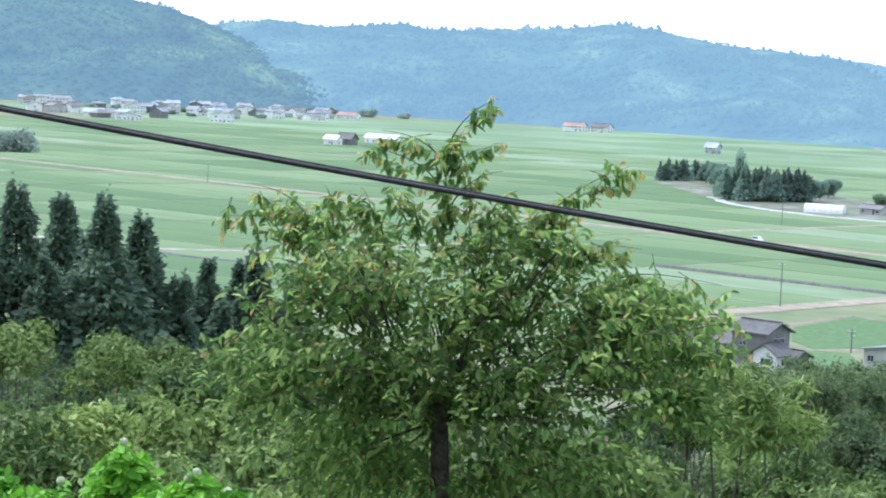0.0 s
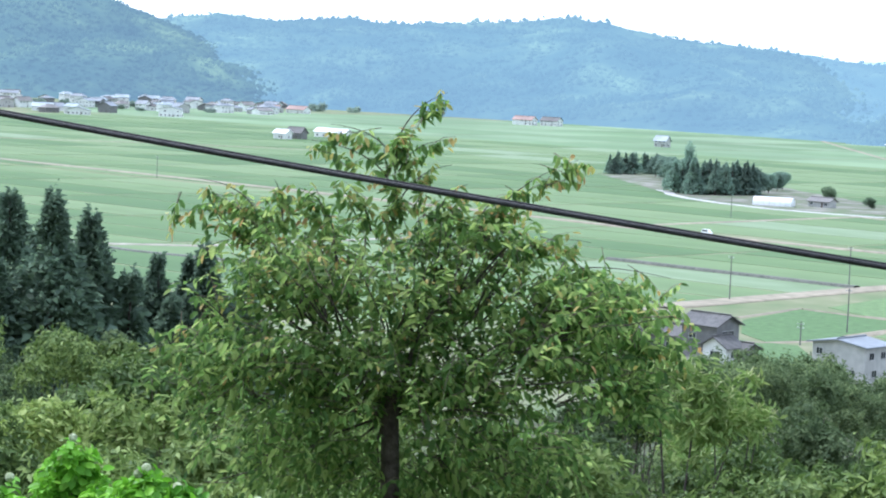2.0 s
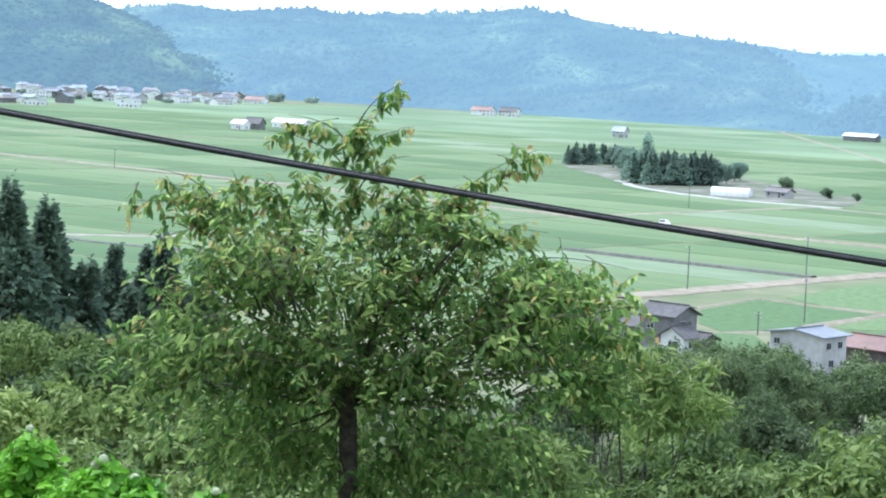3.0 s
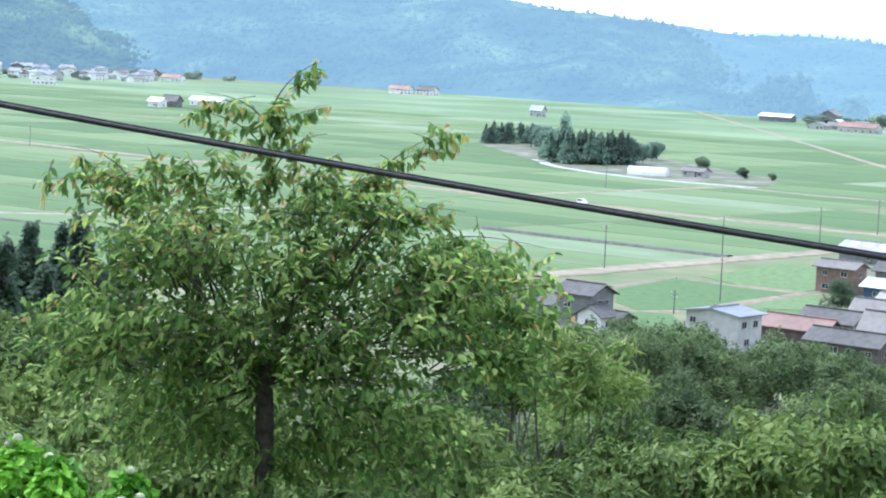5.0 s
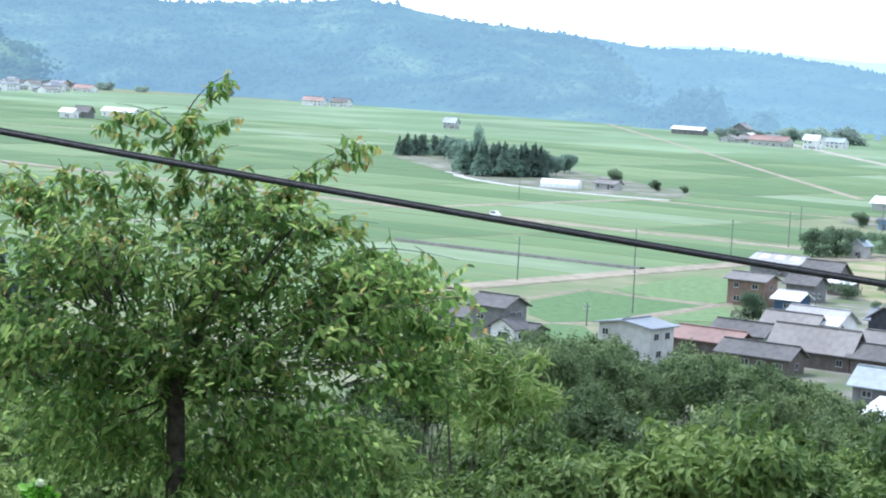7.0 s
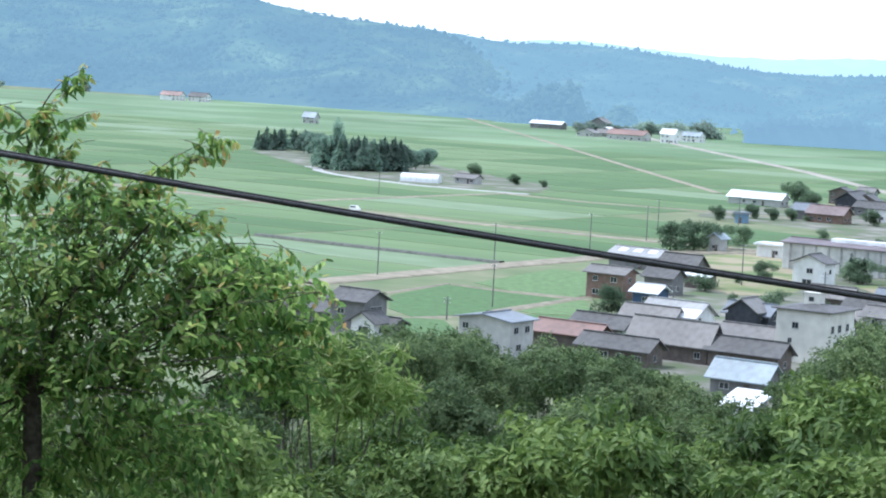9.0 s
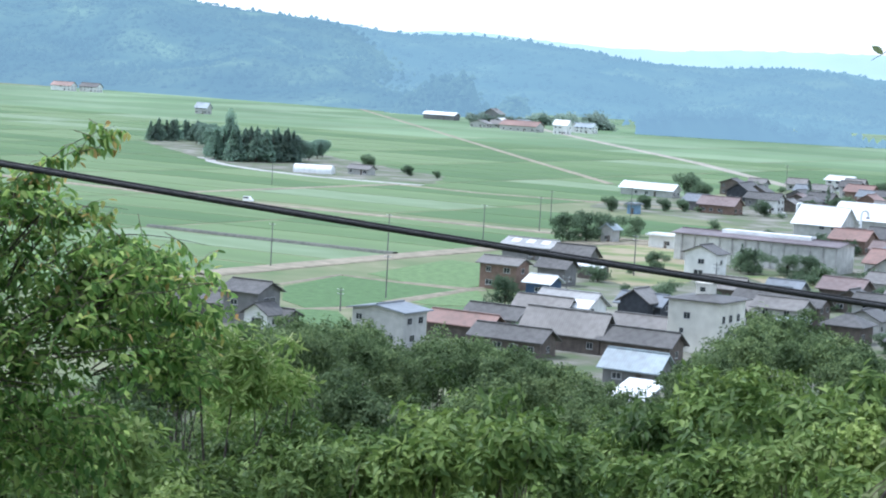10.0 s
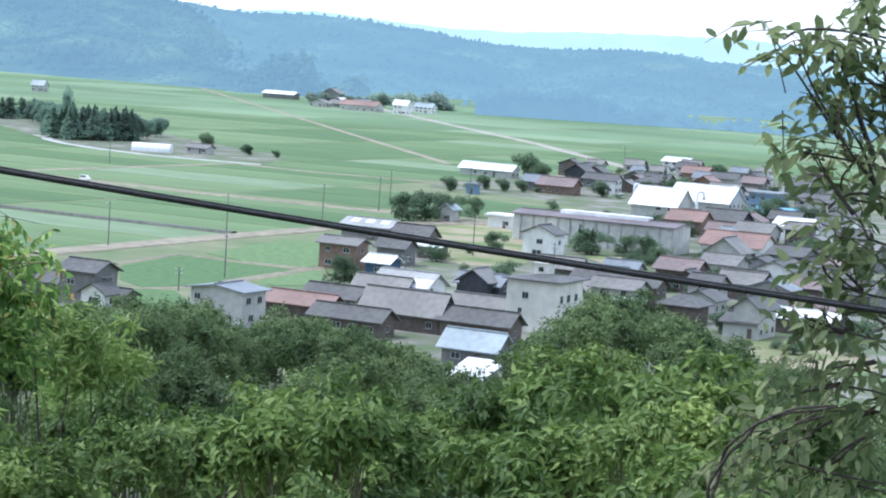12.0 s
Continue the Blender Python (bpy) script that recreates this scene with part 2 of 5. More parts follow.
# ---------------------------------------------------------------- mesh helpers
def mesh_of(name, verts, faces, mats, smooth=False, slots=None):
    me = bpy.data.meshes.new(name)
    me.from_pydata([tuple(v) for v in verts], [], [tuple(f) for f in faces])
    for m in mats if isinstance(mats, (list, tuple)) else (mats,):
        me.materials.append(m)
    if slots is not None:
        me.polygons.foreach_set("material_index", slots)
    if smooth:
        me.polygons.foreach_set("use_smooth", [True] * len(me.polygons))
    me.update()
    return me


def quick_mesh(name, verts, quads, mat):
    """A mesh of four-cornered faces from arrays."""
    me = bpy.data.meshes.new(name)
    verts, quads = np.asarray(verts, dtype=np.float32), np.asarray(quads, dtype=np.int32)
    k = quads.shape[1]
    me.vertices.add(len(verts))
    me.vertices.foreach_set("co", verts.ravel())
    me.loops.add(quads.size)
    me.loops.foreach_set("vertex_index", quads.ravel())
    me.polygons.add(len(quads))
    me.polygons.foreach_set("loop_start", np.arange(0, quads.size, k, dtype=np.int32))
    me.materials.append(mat)
    me.update(calc_edges=True)
    me.validate()
    return me


def part(name, me, parent, label="", at=None):
    ob = new(name, me)
    ob.parent = parent
    if at is not None:
        ob.matrix_basis = at
    if label:
        ob["label"] = label
    return ob


def box_mesh(name, boxes, mat):
    v, f = [], []
    for x0, y0, z0, x1, y1, z1 in boxes:
        k = len(v)
        v += [(x0, y0, z0), (x1, y0, z0), (x1, y1, z0), (x0, y1, z0), (x0, y0, z1), (x1, y0, z1), (x1, y1, z1), (x0, y1, z1)]
        f += [(k, k + 3, k + 2, k + 1), (k + 4, k + 5, k + 6, k + 7), (k, k + 1, k + 5, k + 4), (k + 1, k + 2, k + 6, k + 5),
              (k + 2, k + 3, k + 7, k + 6), (k + 3, k, k + 4, k + 7)]
    return mesh_of(name, v, f, mat)


def tube(points, radii, sides=6, start=0):
    """Rings round a polyline: vertices and quads."""
    pts = np.asarray(points, dtype=float)
    tang = np.gradient(pts, axis=0)
    tang /= np.linalg.norm(tang, axis=1)[:, None] + 1e-9
    side = np.cross(tang, (0.31, 0.92, 0.23))
    side /= np.linalg.norm(side, axis=1)[:, None] + 1e-9
    up = np.cross(side, tang)
    a = np.linspace(0, 2 * np.pi, sides, endpoint=False)
    ring = np.cos(a)[None, :, None] * side[:, None] + np.sin(a)[None, :, None] * up[:, None]
    v = (pts[:, None] + ring * np.asarray(radii)[:, None, None]).reshape(-1, 3)
    i, j = np.meshgrid(np.arange(len(pts) - 1), np.arange(sides), indexing="ij")
    k = (j + 1) % sides
    f = np.stack([i * sides + j, i * sides + k, (i + 1) * sides + k, (i + 1) * sides + j], -1).reshape(-1, 4) + start
    return v, f


def tubes(name, lines, mat, sides=5):
    vs, fs, n = [], [], 0
    for pts, radii in lines:
        v, f = tube(pts, radii, sides, n)
        vs.append(v), fs.append(f)
        n += len(v)
    return quick_mesh(name, np.concatenate(vs), np.concatenate(fs), mat)


def unit(v):
    return v / (np.linalg.norm(v, axis=-1, keepdims=True) + 1e-9)


def leaf_arrays(base, ahead, face, length, width, fold=0.18, rich=False):
    """Leaves folded along the midrib: base points, directions and surface normals."""
    ahead = unit(ahead)
    side = unit(np.cross(ahead, face))
    face = np.cross(side, ahead)
    L, W = np.asarray(length)[:, None], np.asarray(width)[:, None]
    up = face * W * fold
    n = len(base)
    tip = base + ahead * L - face * L * 0.12
    if not rich:
        v = np.stack([base, base + ahead * L * 0.42 + side * W / 2 + up, tip, base + ahead * L * 0.42 - side * W / 2 + up], 1)
        q = np.arange(n)[:, None] * 4
        return v.reshape(-1, 3), np.concatenate([q + [[0, 1, 2]], q + [[0, 2, 3]]]).astype(np.int32)
    v = np.stack([base, base + ahead * L * 0.28 + side * W * 0.42 + up, base + ahead * L * 0.66 + side * W * 0.4 + up * 0.7 - face * L * 0.03, tip,
                  base + ahead * L * 0.66 - side * W * 0.4 + up * 0.7 - face * L * 0.03, base + ahead * L * 0.28 - side * W * 0.42 + up], 1)
    q = np.arange(n)[:, None] * 6
    return v.reshape(-1, 3), np.concatenate([q + [[0, 1, 2, 3]], q + [[0, 3, 4, 5]]]).astype(np.int32)


def leaves(name, base, ahead, face, length, width, mat, fold=0.18, rich=False):
    v, f = leaf_arrays(base, ahead, face, length, width, fold, rich)
    return quick_mesh(name, v, f, mat)


# ---------------------------------------------------------------- ground
U2, V2 = np.array([0.848, -0.530]), np.array([0.530, 0.848])   # the plain's field grid
GRID_TURN = math.degrees(math.atan2(-0.530, 0.848))


def uv(u, v):
    """A place on the plain from field-grid coordinates."""
    return u * U2[0] + v * V2[0], u * U2[1] + v * V2[1]


def ground_z(x, y):
    d = math.hypot(x, y)
    if y < 0:
        d = min(d, 2.0)
    return float(np.interp(d, [0, 4, 8, 13, 18, 30, 60, 100, 200, 290, 330], [48.4, 48.1, 47.4, 46.2, 44.2, 40.3, 34.5, 27.5, 11.5, 1.5, 0.0]))


def build_ground():
    rings = [0.0, 2, 4, 6, 8, 10, 13, 16, 18, 22, 26, 30, 38, 48, 60, 80, 100, 130, 165, 200, 240, 290, 330, 345, 500, 800, 1300, 2000, 3000, 4900]
    n = 180
    v, f = [], []
    for r in rings:
        for k in range(n):
            a = 2 * math.pi * k / n
            x, y = r * math.sin(a), r * math.cos(a)
            z = ground_z(x, y)
            if 5 < r < 300:
                z += 0.015 * min(r, 60) * noise.noise((x * 0.05, y * 0.05, 0)) * (1 if r < 200 else (300 - r) / 100)
            if y < 0:   # an unseen rise behind the viewpoint, added to hold back sky light
                z = 48.4 + min(70.0, max(0.0, -y - 5) * 0.45)
            v.append((x, y, z))
    for i in range(len(rings) - 1):
        for k in range(n):
            j = (k + 1) % n
            f.append((i * n + k, i * n + j, (i + 1) * n + j, (i + 1) * n + k))
    ob = new("ground", mesh_of("ground", v, f, [soil, bund], smooth=True,
                               slots=[0 if rings[i // n] < 330 else 1 for i in range(len(f))]))
    return tagged(ob, "grassy hillside running down to a wide valley plain", "ground", kind="structure")


ground = build_ground()


def ribbon(name, pts, width, z, mat, label, kind="structure", height=0.25, category="road"):
    """A road or bank on the plain with sloped sides, along a polyline."""
    p = np.array([(x, y) for x, y in pts], dtype=float)
    fine = [p[0]]
    for a, b in zip(p[:-1], p[1:]):
        for s in np.linspace(0, 1, 12)[1:]:
            fine.append(a + (b - a) * s)
    p = np.array(fine)
    t = unit(np.gradient(p, axis=0))
    nrm = np.stack([-t[:, 1], t[:, 0]], 1)
    wob = np.array([1 + 0.12 * noise.noise((a[0] * 0.05, a[1] * 0.05, 3)) for a in p])[:, None]
    rows = []
    for off, dz in ((-0.5 * width - 0.6, -height), (-0.5 * width, 0), (0.5 * width, 0), (0.5 * width + 0.6, -height)):
        rows.append(np.concatenate([p + nrm * off * wob, np.full((len(p), 1), z + dz)], 1))
    v = np.concatenate(rows)
    n = len(p)
    f = [(r * n + i, r * n + i + 1, (r + 1) * n + i + 1, (r + 1) * n + i) for r in range(3) for i in range(n - 1)]
    f = [tuple(reversed(q)) for q in f]
    ob = new(name, mesh_of(name, v, f, mat))
    return tagged(ob, label, category, kind=kind)


ribbon("road", [(-640, 1128), (-419, 1003), (-284, 905), (-150, 805), (-72, 742), (10, 690), (44, 668), (75, 655), (110, 640)], 5.0, 0.30, dirt, "pale gravel farm road crossing the rice plain")
ribbon("road", [uv(-296, 395), uv(-297, 480), uv(-296, 556), uv(-285, 580), uv(-268, 600)], 6.8, 0.32, dirt, "wide pale dirt road between the paddies and the village")
ribbon("path", [uv(-462, 606), uv(-463, 740), (31, 846), (85, 825), (120, 810)], 2.6, 0.28, dirt, "narrow dirt path between paddies")
ribbon("path", [(-290, 618), (-223, 579), (-194, 569), (-171, 578), (-150, 612), (-120, 660)], 2.4, 0.28, gravel, "pale farm track between paddies")
ribbon("path", [(-40, 2040), (-23, 1890), (25, 1507), (66, 1160), (91, 961)], 3.0, 0.3, dirt, "straight gravel track up the plain")
ribbon("road", [(100, 1760), (109, 1659), (133, 1457), (162, 1232), (178, 1015), (186, 930)], 6.0, 0.3, gravel, "pale valley road running towards the village")
ribbon("ditch", [uv(-380, 484), uv(-340, 482), uv(-300, 481)], 2.0, 0.7, ditch_mat, "dark concrete edged irrigation ditch bank", category="ditch", height=0.6)
ribbon("ditch", [(-200, 566), (-179, 552), (-142, 539), (-120, 527)], 2.0, 0.4, ditch_mat, "dark concrete irrigation ditch beside a track", category="ditch", height=0.5)
ribbon("path", [(-86, 1000), (-81, 985), (-79, 968), (-70, 945), (-56, 922), (-34, 897), (-10, 884), (10, 876)], 3.6, 0.26, concrete, "pale concrete lane round the grove", category="path")
ribbon("path", [(-560, 1230), (-464, 1205), (-382, 1241), (-300, 1250)], 2.2, 0.25, dirt, "thin dirt bank between paddies")
ribbon("path", [uv(-262, 424), uv(-246, 426), uv(-243, 386)], 1.0, 0.25, dirt, "pale earth bank at the field edge near the village")


for bank in ([(-24, 480), (-11.5, 507.5), (0.5, 498.6), (15.5, 490.3), (21, 498)], [(15.6, 488), (3.2, 461.3), (-8, 443.6), (-17, 436.6), (-24, 437)], [(15.6, 488), (20.5, 491)]):
    ribbon("path", bank, 0.8, 0.2, dirt, "narrow earth bank between small paddies")


def sheet(name, corners, z, mat, label):
    """A flat patch of ground on the plain, with an uneven edge."""
    pts = []
    for (x0, y0), (x1, y1) in zip(corners, corners[1:] + corners[:1]):
        for k in range(8):
            x, y = x0 + (x1 - x0) * k / 8, y0 + (y1 - y0) * k / 8
            pts.append((x + 2.5 * noise.noise((x * 0.1, y * 0.1, 1)), y + 4 * noise.noise((x * 0.1, y * 0.1, 7)), z))
    return tagged(new(name, mesh_of(name, pts, [tuple(reversed(range(len(pts))))], mat)), label, "ground", kind="structure")


village_ground = material("village_ground", [(0.38, (0.09, 0.13, 0.055)), (0.5, (0.13, 0.14, 0.095)), (0.64, (0.22, 0.21, 0.185))], scale=0.09, rough=0.95, bump=0.3)
sheet("yard", [(-40, 405), (-12, 398), (0, 372), (24, 338), (70, 330), (135, 345), (240, 480), (290, 760), (310, 1010), (200, 1030), (140, 915), (92, 900), (68, 800), (110, 760), (118, 700), (76, 640), (36, 600), (24, 565), (34, 505), (30, 470), (22, 438)],
      0.03, village_ground, "grey and green yards between the village houses")
sheet("yard", [(-128, 1130), (-96, 1180), (-34, 1080), (-4, 1000), (20, 945), (14, 890), (-20, 893), (-56, 930), (-82, 980)], 0.10, village_ground, "grassy dirt yard round the grove")
sheet("field", [(50, 608), (60, 632), (76, 652), (88, 640), (84, 575), (70, 535), (56, 516), (49, 528), (46, 566)], 0.09, lawn, "dry yellow-green meadow beside the warehouse")
sheet("field", [(86, 560), (104, 566), (118, 560), (114, 540), (92, 532)], 0.09, lawn, "rough grass in front of the warehouse")
sheet("field", [(95, 412), (110, 412), (114, 378), (100, 362), (90, 378)], 0.09, lawn, "rough grass at the village edge")


# ---------------------------------------------------------------- wooded hills round the plain
def hill(name, profile, ridge_d, base_d, mat, label, rows=60, bump=3.5, step=0.12, crowns=0):
    """A wooded ridge: bearing and crest height by bearing, falling to its foot; the canopy is bumpy."""
    az = np.arange(profile[0][0], profile[-1][0] + 0.001, step)
    crest = np.interp(az, [p[0] for p in profile], [p[1] for p in profile])
    base = np.interp(az, [profile[0][0], profile[-1][0]], base_d) if isinstance(base_d, tuple) else np.full(len(az), base_d)
    v = []
    for a, c, b in zip(az, crest, base):
        sa, ca = math.sin(radians(a)), math.cos(radians(a))
        for r in range(rows + 4):
            s = min(r / rows, 1.0)
            d = b + (ridge_d - b) * (r / rows)
            x, y = d * sa, d * ca
            z = c * (s ** 0.8 * 0.75 + 0.25 * s * s)
            gully = noise.noise((x * 0.006, y * 0.003, 1.7)) + 0.5 * noise.noise((x * 0.015, y * 0.008, 5.2))
            z += gully * 60 * s * (1 - s) * 2
            if r > rows:
                z -= (r - rows) * 8
            crown = 0.6 * abs(noise.noise((x / 9, y / 16, 0))) + 0.6 * noise.noise((x / 22, y / 40, 9))
            z += bump * crown * (0.4 + 0.6 * min(1, 3 * s))
            v.append((x, y, z - 2.0 if r == 0 else z))
    m = rows + 4
    f = [(i * m + r, (i + 1) * m + r, (i + 1) * m + r + 1, i * m + r + 1) for i in range(len(az) - 1) for r in range(m - 1)]
    ob = tagged(new(name, mesh_of(name, v, f, mat, smooth=True)), label, "hill", kind="structure")
    if crowns:   # the wood's tree crowns, uneven and close together
        rng = np.random.default_rng(len(name))
        pts = np.array(v).reshape(len(az), m, 3)[:, 2:rows + 1].reshape(-1, 3)
        pts = pts[rng.integers(len(pts), size=crowns)] + rng.normal(size=(crowns, 3)) * (4, 6, 0.3)
        r = rng.uniform(2.0, 4.2, crowns)[:, None]
        cedar = np.array([noise.noise((q[0] * 0.008, q[1] * 0.008, 4.0)) for q in pts])[:, None] > -0.05   # stands of cedar among broadleaf wood
        h = r * np.where(cedar, rng.uniform(0.7, 1.7, (crowns, 1)), rng.uniform(0.4, 0.8, (crowns, 1)))
        ring = [pts + np.concatenate([r * math.cos(t) * rng.uniform(0.7, 1.2, (crowns, 1)), r * math.sin(t) * rng.uniform(0.7, 1.2, (crowns, 1)), h * rng.uniform(-0.3, 0.3, (crowns, 1))], 1)
                for t in np.arange(6) * math.pi / 3]
        mid = [pts + (q - pts) * np.where(cedar, 0.45, 0.66) * (1, 1, 0) + np.concatenate([h * 0, h * 0, h * rng.uniform(0.5, 0.75, (crowns, 1))], 1) for q in ring]
        tip = pts + np.concatenate([h * 0, h * 0, h], 1)
        cv = np.stack(ring + mid + [tip], 1).reshape(-1, 3)
        k = np.arange(crowns)[:, None] * 13
        cf = np.concatenate([np.concatenate([k + [[i, (i + 1) % 6, 6 + (i + 1) % 6]], k + [[i, 6 + (i + 1) % 6, 6 + i]], k + [[6 + i, 6 + (i + 1) % 6, 12]]]) for i in range(6)])
        wood = quick_mesh("tree_crowns", cv, cf, mat)
        wood.polygons.foreach_set("use_smooth", np.ones(len(wood.polygons), dtype=bool))
        tagged(part("tree_crowns", wood, ob), kind="stuff")
    return ob


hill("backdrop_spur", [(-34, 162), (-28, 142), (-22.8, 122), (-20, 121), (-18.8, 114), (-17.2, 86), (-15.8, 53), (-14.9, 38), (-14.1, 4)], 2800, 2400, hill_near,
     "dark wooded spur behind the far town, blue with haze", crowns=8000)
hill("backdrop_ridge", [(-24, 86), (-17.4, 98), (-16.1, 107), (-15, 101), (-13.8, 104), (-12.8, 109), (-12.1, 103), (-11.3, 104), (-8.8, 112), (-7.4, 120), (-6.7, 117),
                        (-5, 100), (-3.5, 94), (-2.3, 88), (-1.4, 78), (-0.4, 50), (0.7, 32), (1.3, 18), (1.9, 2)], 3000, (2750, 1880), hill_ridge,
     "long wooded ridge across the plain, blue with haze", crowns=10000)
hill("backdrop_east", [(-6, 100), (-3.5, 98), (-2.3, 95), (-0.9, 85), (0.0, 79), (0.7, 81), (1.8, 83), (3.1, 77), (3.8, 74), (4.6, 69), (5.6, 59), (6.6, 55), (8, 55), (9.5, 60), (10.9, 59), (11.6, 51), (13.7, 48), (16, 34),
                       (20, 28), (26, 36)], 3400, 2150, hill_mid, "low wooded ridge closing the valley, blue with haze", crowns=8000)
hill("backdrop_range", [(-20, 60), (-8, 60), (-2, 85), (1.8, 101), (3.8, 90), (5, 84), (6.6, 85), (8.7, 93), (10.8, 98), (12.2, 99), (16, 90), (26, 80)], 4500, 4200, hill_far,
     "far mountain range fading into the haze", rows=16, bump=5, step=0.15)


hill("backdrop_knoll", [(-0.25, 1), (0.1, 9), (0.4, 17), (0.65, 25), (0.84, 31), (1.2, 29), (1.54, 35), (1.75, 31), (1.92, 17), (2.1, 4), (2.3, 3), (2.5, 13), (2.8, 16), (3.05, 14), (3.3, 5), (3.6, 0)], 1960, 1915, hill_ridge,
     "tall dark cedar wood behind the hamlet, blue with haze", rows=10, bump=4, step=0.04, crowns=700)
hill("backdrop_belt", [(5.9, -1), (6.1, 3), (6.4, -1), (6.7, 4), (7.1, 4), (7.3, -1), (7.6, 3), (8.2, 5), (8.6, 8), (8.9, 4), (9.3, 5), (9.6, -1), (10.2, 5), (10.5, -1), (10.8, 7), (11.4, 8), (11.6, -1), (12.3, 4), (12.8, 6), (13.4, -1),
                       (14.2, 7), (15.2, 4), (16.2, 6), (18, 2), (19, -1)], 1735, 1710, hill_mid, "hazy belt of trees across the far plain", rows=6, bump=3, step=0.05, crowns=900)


# ---------------------------------------------------------------- foliage
def crown_leaves(rng, centre, radii, twigs, per, size, spread, droop=0.35, shell=0.5, top_only=-0.5):
    """Leaf clusters on twig ends through the outer shell of an ellipsoid. Gives base points, directions and normals."""
    d = unit(rng.normal(size=(twigs * 3, 3)))
    d = d[d[:, 2] > top_only][:twigs]
    lump = np.array([noise.noise(tuple(q * 2.3 + centre * 0.7)) for q in d])
    r = (shell + (1 - shell) * rng.random(len(d)) ** 0.6) * (1 + 0.33 * lump)
    tips = centre + d * radii * r[:, None]
    base = np.repeat(tips, per, 0) + rng.normal(size=(len(tips) * per, 3)) * spread
    out = np.repeat(d, per, 0)
    ahead = unit(out * 0.5 + rng.normal(size=base.shape) * 0.75 + np.array([0, 0, -droop]))
    face = unit(np.array([0, 0, 1.0]) + out * 0.5 + rng.normal(size=base.shape) * 0.45)
    L = size * rng.uniform(0.65, 1.25, len(base))
    return base, ahead, face, L, tips


def clump_leaves(rng, centre, radii, count, per, size, lobes, droop):
    """Leaf rosettes over the lumps of a shrub: base points, directions, normals, lengths, and the lumps' centres."""
    d = unit(rng.normal(size=(lobes * 4, 3)))
    d = d[d[:, 2] > -0.35][:lobes]
    lc = centre + d * radii * rng.uniform(0.3, 0.86, (len(d), 1)) * (1, 1, 1.08)
    lr = radii * rng.uniform(0.15, 0.37, (len(d), 1)) * (1.1, 1.1, 0.85)
    n = count // per
    pick = rng.integers(len(d), size=n)
    e = unit(rng.normal(size=(n, 3)) + (0, 0, 0.75))
    tip = lc[pick] + e * lr[pick] * (0.62 + 0.45 * rng.random((n, 1)) ** 0.7 + 0.75 * rng.random((n, 1)) ** 6)
    t1 = unit(np.cross(e, rng.normal(size=(n, 3))))
    t2 = np.cross(e, t1)
    a = np.tile(np.arange(per) * 2 * math.pi / per, n)[:, None] + rng.normal(size=(n * per, 1)) * 0.3
    E, T1, T2 = np.repeat(e, per, 0), np.repeat(t1, per, 0), np.repeat(t2, per, 0)
    ahead = unit(T1 * np.cos(a) + T2 * np.sin(a) + E * rng.uniform(0.0, 0.8, (n * per, 1)) - np.array([0, 0, droop]))
    face = unit(E + rng.normal(size=ahead.shape) * 0.3 + (0, 0, 0.3))
    L = size * rng.uniform(0.65, 1.2, n * per)
    base = np.repeat(tip, per, 0) + ahead * 0.15 * L[:, None] + rng.normal(size=ahead.shape) * size * 0.25
    return base, ahead, face, L, lc, tip


